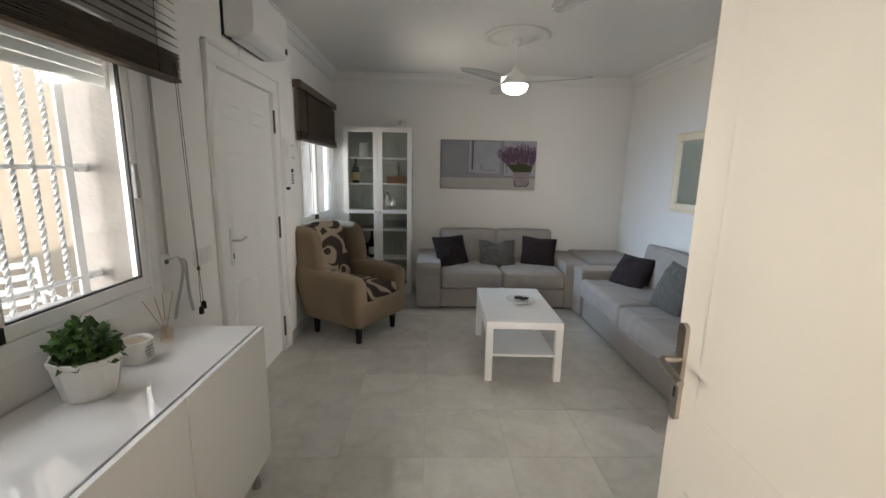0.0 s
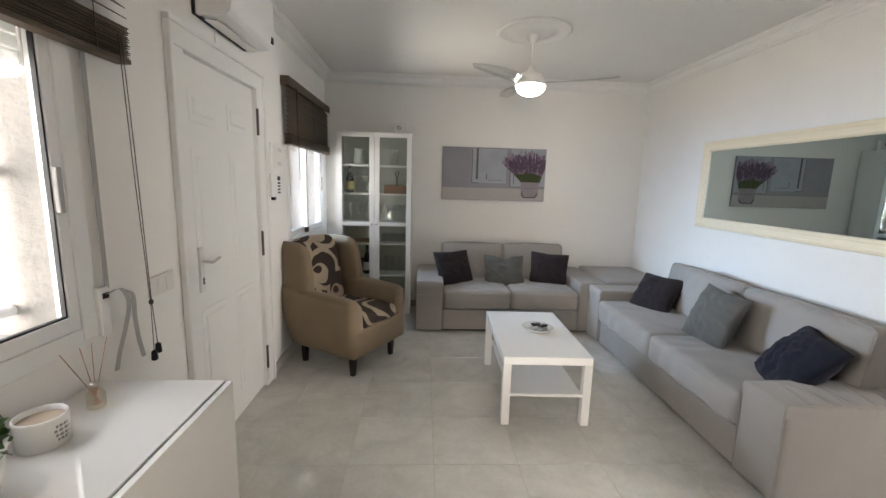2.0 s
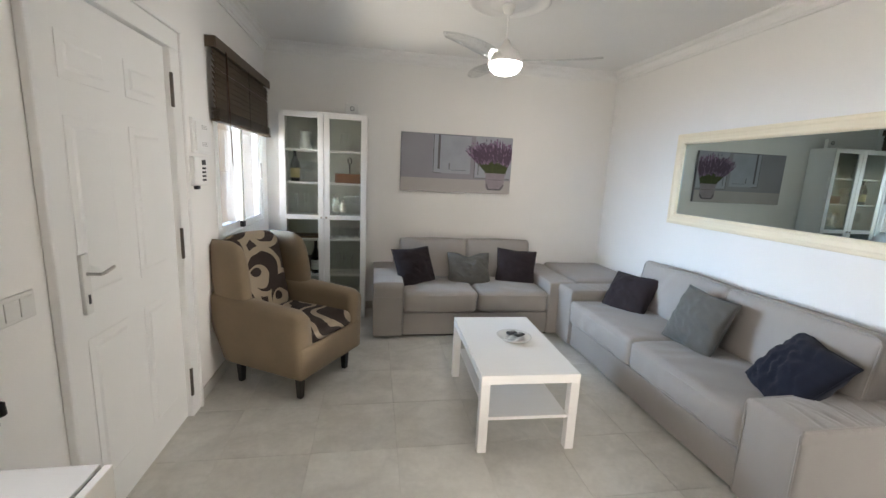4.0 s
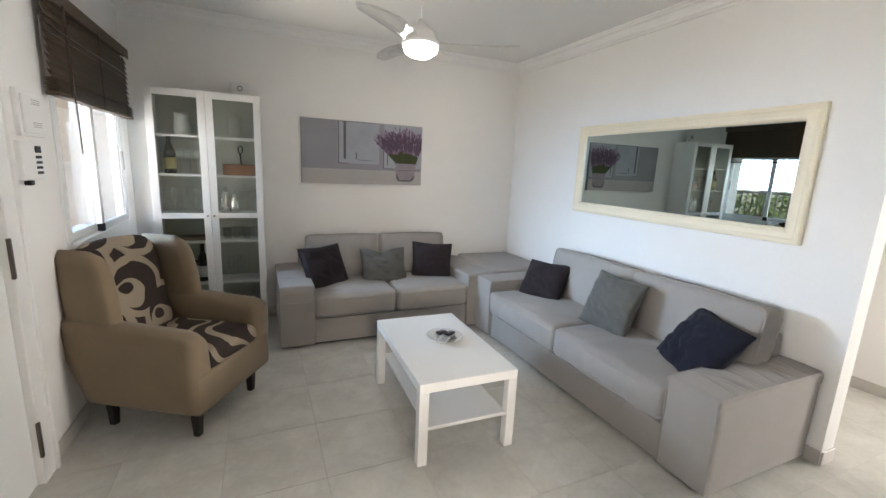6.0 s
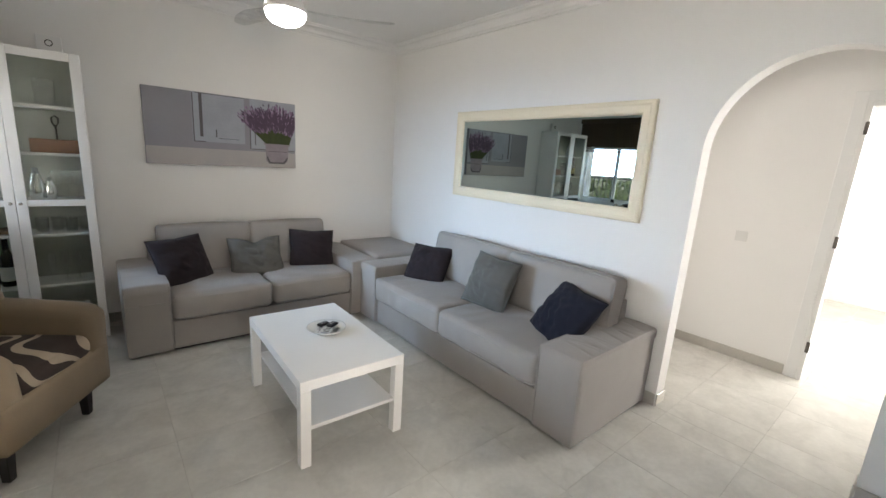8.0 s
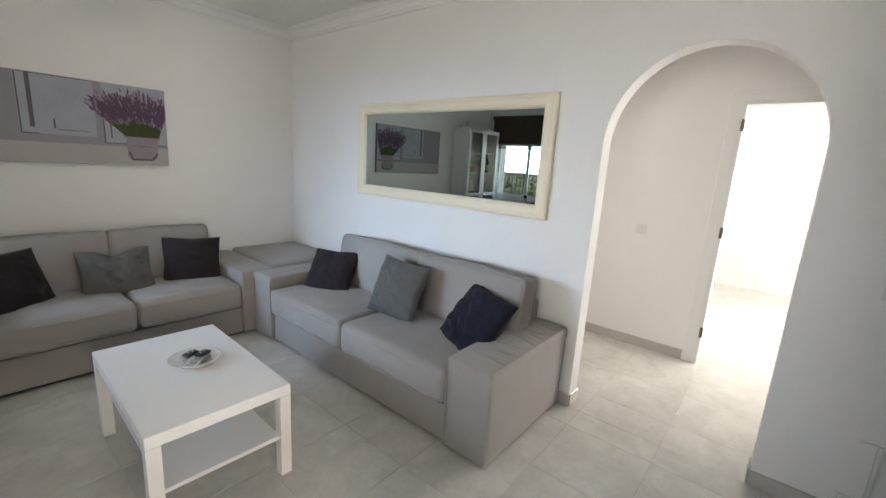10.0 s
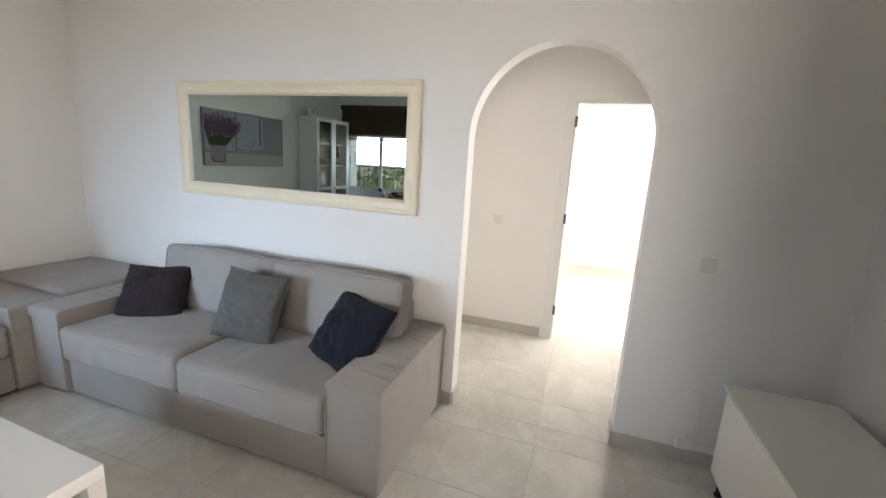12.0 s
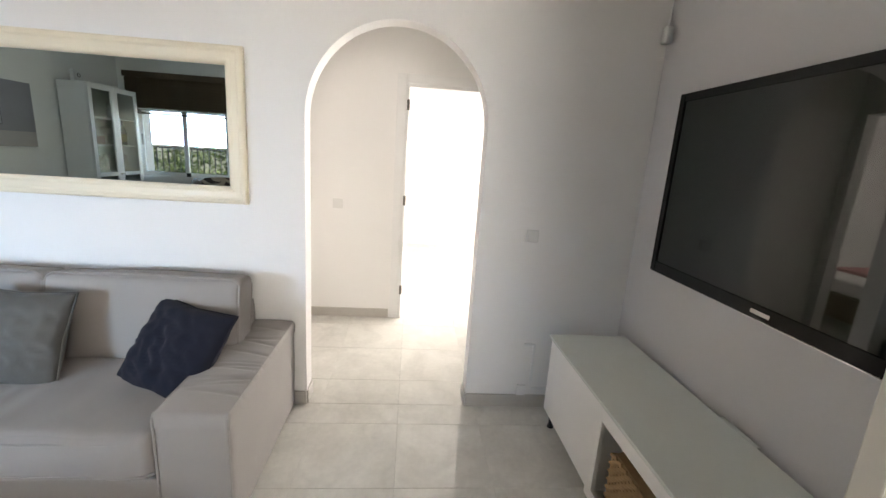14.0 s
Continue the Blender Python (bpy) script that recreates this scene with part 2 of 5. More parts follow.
SOFA_SOFT = pleated("taupe_sofa_fabric_creased", SOFA, "DIAGONAL", 2.2, 9.0, 0.012)
PLUM = material("dark_velvet", (0.030, 0.0225, 0.0255), 0.9, vary=0.14, scale=7, fine=300, bump=0.2, sheen=0.04, spec=0.2)
NAVY = material("charcoal_blue_velvet", (0.017, 0.0185, 0.030), 0.9, vary=0.14, scale=7, fine=300, bump=0.2, sheen=0.04, spec=0.2)
GREYV = material("grey_velvet", (0.108, 0.104, 0.094), 0.8, vary=0.14, scale=8, fine=300, bump=0.2, sheen=0.1)
SUEDE = material("beige_suede", (0.255, 0.192, 0.122), 0.9, vary=0.11, scale=5, fine=240, bump=0.25, sheen=0.1)
SWIRL_BACK = swirl_fabric("swirl_cloth_back", (1, 2), 3.3)
SWIRL_SEAT = leaf_fabric("swirl_cloth_seat")
DARKWOOD = material("black_stained_wood", (0.018, 0.014, 0.012), 0.4, vary=0.1)
BLIND = material("dark_walnut_slat", (0.094, 0.064, 0.037), 0.5, vary=0.16, scale=9, fine=60, per=True)
CORD = plain("dark_cord", (0.06, 0.05, 0.045), 0.8)
STRAP = material("grey_strap", (0.42, 0.41, 0.40), 0.8, vary=0.08)
SWITCHW = material("switch_plate_white", (0.72, 0.71, 0.68), 0.3, vary=0.015)
PLASTIC = material("white_plastic", (0.80, 0.795, 0.78), 0.35, vary=0.015)
DARKPLASTIC = plain("dark_plastic", (0.015, 0.015, 0.017), 0.4, ior=1.3)
CREAM = material("cream_frame_paint", (0.82, 0.735, 0.565), 0.4, vary=0.012, scale=8)
MIRROR = plain("mirror_glass", (0.45, 0.535, 0.54), 0.0, 1.0)
TVGLASS = plain("tv_screen", (0.004, 0.008, 0.005), 0.03, ior=1.49)
TVBEZEL = plain("tv_black_gloss", (0.006, 0.005, 0.005), 0.15, ior=1.3)
PANE = clear_glass("window_pane", (0.97, 0.985, 0.98), 0.02)
CABGLASS = clear_glass("cabinet_pane", (0.93, 0.95, 0.93), 0.05)
GLASSWARE = clear_glass("glassware", (0.96, 0.97, 0.96), 0.17)
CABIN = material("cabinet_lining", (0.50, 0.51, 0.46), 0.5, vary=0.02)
LAMPGLOW = plain("lamp_diffuser", (1.0, 0.97, 0.92), 0.4, emit=6.0)
FANBLADE = clear_glass("clear_acrylic_blade", (0.96, 0.965, 0.96), 0.10)
LEAF = material("green_leaf", (0.070, 0.155, 0.032), 0.35, vary=0.22, scale=20, per=False)
SOIL = material("soil", (0.04, 0.028, 0.02), 0.95, vary=0.2)
CERAMIC = material("white_ceramic", (0.76, 0.75, 0.72), 0.25, vary=0.02)
COFFEE = plain("tan_wax", (0.42, 0.33, 0.25), 0.6)
PRINT = plain("dark_print", (0.24, 0.24, 0.22), 0.7)
REED = material("pink_reed", (0.50, 0.27, 0.20), 0.7, vary=0.1)
OIL = clear_glass("diffuser_bottle", (0.95, 0.91, 0.82), 0.08)
BOTTLE = plain("dark_bottle_glass", (0.008, 0.014, 0.008), 0.06)
LABEL = material("gold_label", (0.55, 0.45, 0.18), 0.5)
WLABEL = material("white_label", (0.7, 0.69, 0.66), 0.6)
WALNUT = material("brown_wood_box", (0.25, 0.105, 0.040), 0.5, vary=0.15, scale=12)
WICKER = material("wicker", (0.42, 0.27, 0.13), 0.7, vary=0.15, scale=20)
STUCCO = material("cream_stucco", (0.32, 0.262, 0.205), 0.9, vary=0.07, scale=6, fine=60, bump=0.6)
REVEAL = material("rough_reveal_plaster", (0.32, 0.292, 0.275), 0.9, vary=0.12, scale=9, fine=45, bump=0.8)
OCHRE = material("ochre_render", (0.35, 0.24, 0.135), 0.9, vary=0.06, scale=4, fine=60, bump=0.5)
IRON = material("white_painted_iron", (0.54, 0.54, 0.545), 0.4, vary=0.06)
BLACKIRON = plain("black_iron", (0.02, 0.02, 0.02), 0.5)
TERRAZZO = material("terrace_tile", (0.42, 0.36, 0.30), 0.7, vary=0.1)
EARTH = material("dry_ground", (0.28, 0.24, 0.17), 0.95, vary=0.2, scale=0.8)
FOLIAGE = material("garden_foliage", (0.12, 0.16, 0.028), 0.6, vary=0.3, scale=3)
BARK = material("bark", (0.16, 0.12, 0.09), 0.9, vary=0.2)
AWNING = material("yellow_awning", (0.42, 0.30, 0.045), 0.8, vary=0.06)
LINEN = material("white_linen", (0.80, 0.79, 0.77), 0.9, vary=0.03)
PINK = material("pink_blanket", (0.62, 0.30, 0.30), 0.9, vary=0.08)
BEDWOOD = material("brown_bed_base", (0.20, 0.13, 0.08), 0.6, vary=0.12)
REMOTE = plain("black_remote", (0.012, 0.012, 0.013), 0.4)

# ---- mesh helpers ----


def part(name, bm, mat, parent=None, label="", smooth=False):
    bmesh.ops.recalc_face_normals(bm, faces=bm.faces)
    me = bpy.data.meshes.new(name)
    bm.to_mesh(me)
    bm.free()
    for m in (mat if isinstance(mat, (list, tuple)) else [mat]):
        me.materials.append(m)
    if smooth:
        me.polygons.foreach_set("use_smooth", [True] * len(me.polygons))
    ob = new(name, me)
    ob.parent = parent
    if label:
        ob["label"] = label
    return ob


def thing(name, label, category, m=None, group="", kind=""):
    e = new(name)
    e.empty_display_size = 0.1
    if m is not None:
        e.matrix_basis = m
    return tagged(e, label, category, group, kind)


def box(bm, x0, x1, y0, y1, z0, z1):
    v = [bm.verts.new((x, y, z)) for z in (z0, z1) for x, y in ((x0, y0), (x1, y0), (x1, y1), (x0, y1))]
    for q in ((0, 3, 2, 1), (4, 5, 6, 7), (0, 1, 5, 4), (1, 2, 6, 5), (2, 3, 7, 6), (3, 0, 4, 7)):
        bm.faces.new([v[i] for i in q])
    return v


def bevel(bm, w, seg=2):
    bmesh.ops.bevel(bm, geom=list(bm.edges), offset=w, segments=seg, affect="EDGES", profile=0.5)
    return bm


def boxes(*rows, w=0.0, seg=2):
    """One bmesh of boxes, each bevelled by w."""
    bm = bmesh.new()
    for r in rows:
        box(bm, *r)
    return bevel(bm, w, seg) if w else bm


def lathe(profile, seg=24, cx=0.0, cy=0.0, cap=True, bm=None):
    """Turns (radius, z) pairs about an upright axis."""
    bm = bm or bmesh.new()
    rings = []
    for r, z in profile:
        rings.append([bm.verts.new((cx + max(r, 1e-4) * math.cos(2 * math.pi * i / seg), cy + max(r, 1e-4) * math.sin(2 * math.pi * i / seg), z)) for i in range(seg)])
    for a, b in zip(rings, rings[1:]):
        for i in range(seg):
            bm.faces.new((a[i], a[(i + 1) % seg], b[(i + 1) % seg], b[i]))
    if cap:
        bm.faces.new(rings[0][::-1])
        bm.faces.new(rings[-1])
    return bm


def tube(points, r, seg=8, bm=None, flat=1.0):
    """A rod along points."""
    bm = bm or bmesh.new()
    pts = [Vector(p) for p in points]
    rings = []
    for i, p in enumerate(pts):
        d = (pts[min(i + 1, len(pts) - 1)] - pts[max(i - 1, 0)]).normalized()
        up = Vector((0, 0, 1)) if abs(d.z) < 0.9 else Vector((1, 0, 0))
        a = d.cross(up).normalized()
        b = d.cross(a).normalized()
        rings.append([bm.verts.new(p + r * (math.cos(2 * math.pi * k / seg) * a + flat * math.sin(2 * math.pi * k / seg) * b)) for k in range(seg)])
    for a, b in zip(rings, rings[1:]):
        for k in range(seg):
            bm.faces.new((a[k], a[(k + 1) % seg], b[(k + 1) % seg], b[k]))
    bm.faces.new(rings[0][::-1])
    bm.faces.new(rings[-1])
    return bm


def soft_box(x0, x1, y0, y1, z0, z1, r=0.05, n=12, bulge=(0, 0, 0), rough=0.0, seed=0.0):
    """A rounded, slightly puffed upholstery block."""
    bm = bmesh.new()
    c = Vector(((x0 + x1) / 2, (y0 + y1) / 2, (z0 + z1) / 2))
    h = Vector(((x1 - x0) / 2, (y1 - y0) / 2, (z1 - z0) / 2))
    r = min(r, *h)
    key = {}

    def vert(p):
        k = tuple(round(q, 5) for q in p)
        if k not in key:
            w = Vector([p[i] * h[i] for i in range(3)])
            core = Vector([max(-(h[i] - r), min(h[i] - r, w[i])) for i in range(3)])
            d = w - core
            q = core + (d.normalized() * r if d.length > 1e-6 else d)
            puff = Vector([bulge[i] * (1 if p[i] > 0 else -1) * abs(p[i]) ** 3 * (1 - p[(i + 1) % 3] ** 2) * (1 - p[(i + 2) % 3] ** 2) for i in range(3)])
            q = q + puff
            if rough:
                q = q + rough * noise.noise_vector((q + c) * 7 + Vector((seed, 0, 0)))
            key[k] = bm.verts.new(c + q)
        return key[k]

    # denser near the edges so that the rounding reads
    g = [math.sin(math.pi / 2 * (2 * i / n - 1)) for i in range(n + 1)]
    for ax in range(3):
        for s in (-1, 1):
            for i in range(n):
                for j in range(n):
                    q = []
                    for a, b in ((g[i], g[j]), (g[i + 1], g[j]), (g[i + 1], g[j + 1]), (g[i], g[j + 1])):
                        p = [0, 0, 0]
                        p[ax], p[(ax + 1) % 3], p[(ax + 2) % 3] = s, a, b
                        q.append(vert(p))
                    bm.faces.new(q if s > 0 else q[::-1])
    return bm


def pillow_mesh(w, h, t, seed, dent=0.0, crumple=1.0):
    """A scatter cushion in its own x-z plane, pinched at the corners, with creases."""
    bm = bmesh.new()
    n = 32
    sides = []
    for s in (-1, 1):
        grid = []
        for i in range(n + 1):
            row = []
            for j in range(n + 1):
                u, v = 2 * i / n - 1, 2 * j / n - 1
                e = max(0.0, (1 - u * u) * (1 - v * v))
                pin = 1 - 0.17 * (1 - abs(u * v)) * (abs(u) ** 4 + abs(v) ** 4) / 2
                th = t / 2 * e ** 0.5
                p = Vector((u * w / 2 * pin, 0, v * h / 2 * pin))
                crease = noise.noise(Vector((u * 1.7 + seed, v * 1.7, s * 3))) * 0.024 + abs(noise.noise(Vector((u * 3 + seed, v * 5 + u * 2, s)))) * -0.022
                fold = max(0.0, 1 - 5 * abs(noise.noise(Vector((u * 1.3 + seed * 2, v * 2.2 + u * 1.1, s * 5)))))
                p.y = s * (th + (crease - 0.013 * crumple * fold * fold) * e ** 0.5)
                if dent:
                    p.z -= dent * max(0, v) ** 2 * math.exp(-(u / 0.35) ** 2)
                row.append(p)
            grid.append(row)
        sides.append(grid)
    vs = []
    for k, grid in enumerate(sides):
        rows = []
        for i in range(n + 1):
            row = []
            for j in range(n + 1):
                edge = i in (0, n) or j in (0, n)
                row.append(vs[0][i][j] if k and edge else bm.verts.new(grid[i][j] if not edge else Vector((grid[i][j].x, 0, grid[i][j].z))))
            rows.append(row)
        vs.append(rows)
    for k, rows in enumerate(vs):
        for i in range(n):
            for j in range(n):
                q = (rows[i][j], rows[i + 1][j], rows[i + 1][j + 1], rows[i][j + 1])
                bm.faces.new(q if k == 0 else q[::-1])
    return bm


def extrude_outline(pts, axis, a0, a1):
    """A closed outline, given in the two other axes, made into a slab from a0 to a1 along axis."""
    bm = bmesh.new()

    def at(p, a):
        q = [p[0], p[1]]
        q.insert(axis, a)
        return q
    lo = [bm.verts.new(at(p, a0)) for p in pts]
    hi = [bm.verts.new(at(p, a1)) for p in pts]
    bm.faces.new(lo)
    bm.faces.new(hi[::-1])
    for i in range(len(pts)):
        j = (i + 1) % len(pts)
        bm.faces.new((lo[i], hi[i], hi[j], lo[j]))
    return bm


def structure(name, bm, mat, label="", smooth=False, category=""):
    return tagged(part(name, bm, mat, smooth=smooth), label, category or name.split("_")[0], kind="structure")


# ---- the shell ----
XL, XR, YB, YT, ZC = -1.045, 2.60, 5.50, 0.49, 2.63
XH0, XH1 = 2.72, 3.95
WIN1, WIN2 = (0.75, 2.092, 0.935, 2.12), (4.15, 5.33, 0.93, 2.12)
DOOR = (2.68, 3.585, 2.09)
WX = XL - 0.30

# outer wall with the two windows and the front door
ys = [-2.5, WIN1[0], WIN1[1], DOOR[0], DOOR[1], WIN2[0], WIN2[1], 5.62]
rows = [(WX, XL, ys[i], ys[i + 1], -0.1, ZC) for i in (0, 2, 4, 6)]
for y0, y1, z0, z1 in (WIN1, WIN2):
    rows += [(WX, XL, y0, y1, -0.1, z0), (WX, XL, y0, y1, z1, ZC)]
rows += [(WX, XL, DOOR[0], DOOR[1], DOOR[2], ZC)]
structure("wall_west", boxes(*rows), WALL, "white painted outer wall with windows and entrance")
structure("wall_north", boxes((XL, XR + 0.12, YB, YB + 0.12, -0.1, ZC)), WALL, "white painted wall behind the two-seat sofa")

# inner wall with the arch
AY0, AY1, ASPR = 1.378, 2.308, 1.607
ac, ar = (AY0 + AY1) / 2, (AY1 - AY0) / 2
arch = [(ac + ar * math.cos(math.pi * k / 40), ASPR + 1.04 * ar * math.sin(math.pi * k / 40)) for k in range(41)]
outline = [(YB, -0.1), (YB, ZC), (YT - 0.1, ZC), (YT - 0.1, -0.1), (AY0, -0.1)] + arch[::-1] + [(AY1, -0.1)]
structure("wall_east", extrude_outline(outline, 0, XR, XH0), WALL, "white painted wall pierced by a round arch")

# wall behind the television, with the doorway the walk begins in
DX0, DX1 = -0.115, 0.82
structure("wall_south", boxes((XL, DX0, YT - 0.11, YT, -0.1, ZC), (DX0, DX1, YT - 0.11, YT, 2.06, ZC), (DX1, XR, YT - 0.11, YT, -0.1, ZC)), GREYWALL, "pale grey wall behind the television")
structure("wall_kitchen", boxes((XL, XR, -2.62, -2.5, -0.1, ZC), (XR, XR + 0.12, -2.5, YT - 0.11, -0.1, ZC)), WALL, "plain white walls closing the room behind")

# hall and the two bedrooms
BY0, BY1, BZ = 0.98, 1.835, 2.02
structure("wall_hall", boxes((XH1, XH1 + 0.11, -0.3, BY0, -0.1, ZC), (XH1, XH1 + 0.11, BY0, BY1, BZ, ZC), (XH1, XH1 + 0.11, BY1, 3.30, -0.1, ZC), (XH0, XH1 + 0.11, -0.42, -0.3, -0.1, ZC)), WALL, "white hall wall with a bedroom doorway")
structure("wall_hall_end", boxes((XH0, 3.10, 3.30, 3.41, -0.1, ZC), (3.10, 3.86, 3.30, 3.41, 2.05, ZC), (3.86, 5.6, 3.30, 3.41, -0.1, ZC)), WALL, "white end wall of the hall with a doorway")
structure("wall_bedroom_east", boxes((7.2, 7.32, -1.1, 3.30, -0.1, ZC), (XH1 + 0.11, 7.2, -1.1, -1.0, -0.1, ZC), (5.6, 7.2, 3.30, 3.41, -0.1, ZC)), WALL, "white walls of the sunlit bedroom")
structure("wall_bedroom_north", boxes((XH0, 5.6, 6.6, 6.7, -0.1, ZC), (5.5, 5.6, 3.41, 6.6, -0.1, ZC), (XR + 0.12, XH0 + 0.001, YB + 0.12, 6.6, -0.1, ZC)), WALL, "white walls of the second bedroom")
structure("ceiling", boxes((WX, 7.4, -2.7, 6.8, ZC, ZC + 0.15)), CEIL, "flat white painted ceiling")

# moulded plaster cornice round the living room
bm = bmesh.new()
prof = [(0.0, ZC - 0.095), (0.010, ZC - 0.095), (0.014, ZC - 0.080), (0.024, ZC - 0.072), (0.032, ZC - 0.050), (0.050, ZC - 0.030), (0.072, ZC - 0.022), (0.078, ZC - 0.012), (0.090, ZC - 0.010), (0.094, ZC)]
loops = [[bm.verts.new(p) for p in ((XL + d, YT + d, z), (XR - d, YT + d, z), (XR - d, YB - d, z), (XL + d, YB - d, z))] for d, z in prof]
for a, b in zip(loops, loops[1:]):
    for i in range(4):
        bm.faces.new((a[i], a[(i + 1) % 4], b[(i + 1) % 4], b[i]))
structure("cornice", bm, PLASTER, "moulded white plaster cornice", category="cornice")

# tiled skirting
H, T = 0.082, 0.011
rows = [(XL, XL + T, YT, 2.60, 0, H), (XL, XL + T, 3.66, YB, 0, H), (XL + T, XR - T, YB - T, YB, 0, H), (XR - T, XR, AY1, YB, 0, H), (XR - T, XR, YT, AY0, 0, H), (0.83, XR - T, YT, YT + T, 0, H),
        (XL + T, -0.15, YT, YT + T, 0, H), (XH1 - T, XH1, BY1 + 0.08, 3.3, 0, H), (XH1 - T, XH1, -0.3, BY0 - 0.08, 0, H), (XR, XH0, AY1 - T, AY1, 0, H), (XR, XH0, AY0, AY0 + T, 0, H)]
structure("baseboard", boxes(*rows, w=0.003, seg=1), SKIRT, "beige tile skirting", category="baseboard")
structure("floor", boxes((XL - 0.02, 7.25, -2.6, 6.65, -0.12, -0.0016)), GROUT, "pale polished tile floor with thin grey joints")

# ---- windows, doors ----


def window(name, y0, y1, z0, z1, label):
    """A two-leaf white sliding window in the outer wall."""
    w = thing(name, label, "window", kind="structure")
    f = 0.045
    xo, xi = XL - 0.075, XL + 0.006
    part("window_frame", boxes((xo, xi, y0 - 0.02, y0 + f, z0, z1), (xo, xi, y1 - f, y1 + 0.02, z0, z1), (xo, xi, y0 + f, y1 - f, z0 - 0.02, z0 + f), (xo, xi, y0 + f, y1 - f, z1 - f, z1), w=0.004), ALU, w)
    mid = (y0 + y1) / 2
    for a, b, x in ((y0 + f - 0.012, mid + 0.035, XL - 0.062), (mid - 0.035, y1 - f + 0.012, XL - 0.030)):
        s = 0.048
        leaf = part("sash", boxes((x, x + 0.028, a, a + s, z0 + f, z1 - f), (x, x + 0.028, b - s, b, z0 + f, z1 - f), (x, x + 0.028, a + s, b - s, z0 + f, z0 + f + s), (x, x + 0.028, a + s, b - s, z1 - f - s, z1 - f), w=0.003), ALU, w)
        g = 0.006 if name == "window_1" else 0.003
        part("gasket", boxes((x + 0.008, x + 0.022, a + s, a + s + g, z0 + f + s, z1 - f - s), (x + 0.008, x + 0.022, b - s - g, b - s, z0 + f + s, z1 - f - s), (x + 0.008, x + 0.022, a + s + g, b - s - g, z0 + f + s, z0 + f + s + g)), RUBBER if name == "window_1" else STRAP, leaf, "rubber seal")
        p = part("pane", boxes((x + 0.012, x + 0.017, a + s, b - s, z0 + f + s, z1 - f - s)), PANE, leaf)
        p.visible_shadow = False
    part("latch", boxes((XL - 0.002, XL + 0.012, y1 - f - 0.038, y1 - f - 0.018, 1.36, 1.50), w=0.003), STRAP, w)
    part("corner_block", boxes((XL - 0.03, XL + 0.002, mid - 0.04, mid + 0.005, z0 + f, z0 + f + 0.05), w=0.003), RUBBER, w, "black plastic corner block")
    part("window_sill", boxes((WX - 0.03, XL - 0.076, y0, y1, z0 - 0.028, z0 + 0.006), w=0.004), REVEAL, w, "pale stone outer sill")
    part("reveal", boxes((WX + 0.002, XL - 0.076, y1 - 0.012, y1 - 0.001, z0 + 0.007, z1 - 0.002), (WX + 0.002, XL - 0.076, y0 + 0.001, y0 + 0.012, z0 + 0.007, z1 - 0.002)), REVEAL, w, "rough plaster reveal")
    shut = part("roller_shutter", boxes(*[(XL - 0.118, XL - 0.106, y0 + 0.02, y1 - 0.02, 1.80 + k * 0.042, 1.839 + k * 0.042) for k in range(8)], w=0.004, seg=2), ALU, w, "white roller shutter drawn up")
    return w


window("window_1", *WIN1, "white sliding window with iron grille above the sideboard")
window("window_2", *WIN2, "white sliding window looking onto the terrace")

# iron grille with twisted bars outside the near window
gr = thing("window_grille", "white iron window grille with twisted bars", "grille")
gx = WX + 0.06
for k in range(14):
    y = WIN1[1] - 0.165 - k * 0.078
    bm = bmesh.new()
    rings = []
    n = 76
    for i in range(n + 1):
        z = WIN1[2] + 0.03 + (WIN1[3] - WIN1[2] - 0.06) * i / n
        a = i * 0.80
        rings.append([bm.verts.new((gx + 0.0105 * math.cos(a + q * math.pi / 2), y + 0.0105 * math.sin(a + q * math.pi / 2), z)) for q in range(4)])
    for a, b in zip(rings, rings[1:]):
        for q in range(4):
            bm.faces.new((a[q], a[(q + 1) % 4], b[(q + 1) % 4], b[q]))
    part("twisted_bar", bm, IRON, gr)
part("side_bar", boxes((gx - 0.006, gx + 0.006, WIN1[1] - 0.115, WIN1[1] - 0.075, WIN1[2] + 0.01, WIN1[3] - 0.01), w=0.002, seg=1), IRON, gr)
for z in (1.03, 1.48, 2.0):
    part("cross_bar", tube([(gx, WIN1[0] + 0.02, z), (gx, WIN1[1] - 0.02, z)], 0.008), IRON, gr)
    part("wall_stud", lathe([(0.0, -0.03), (0.018, -0.03), (0.018, 0.022), (0.010, 0.032)], 14), IRON, gr).matrix_basis = pose(gx, WIN1[1] - 0.045, z, 90)

# front door
d = thing("door_1", "closed white panelled entrance door with lever handle", "door", kind="structure")
y0, y1, zt = DOOR
part("door_frame", boxes((XL - 0.12, XL + 0.020, y0 - 0.055, y0 + 0.045, 0, zt - 0.045), (XL - 0.12, XL + 0.020, y1 - 0.045, y1 + 0.055, 0, zt - 0.045), (XL - 0.12, XL + 0.020, y0 - 0.055, y1 + 0.055, zt - 0.045, zt + 0.05), w=0.005), DOORWHITE, d)
part("architrave", boxes((XL + 0.002, XL + 0.034, y0 - 0.075, y0 - 0.052, 0, zt + 0.045), (XL + 0.002, XL + 0.034, y1 + 0.052, y1 + 0.075, 0, zt + 0.045), (XL + 0.002, XL + 0.034, y0 - 0.075, y1 + 0.075, zt + 0.046, zt + 0.069), w=0.006), DOORWHITE, d)
leaf = part("leaf", boxes((XL - 0.057, XL - 0.010, y0 + 0.048, y1 - 0.048, 0.008, zt - 0.048), w=0.003), DOORWHITE, d)
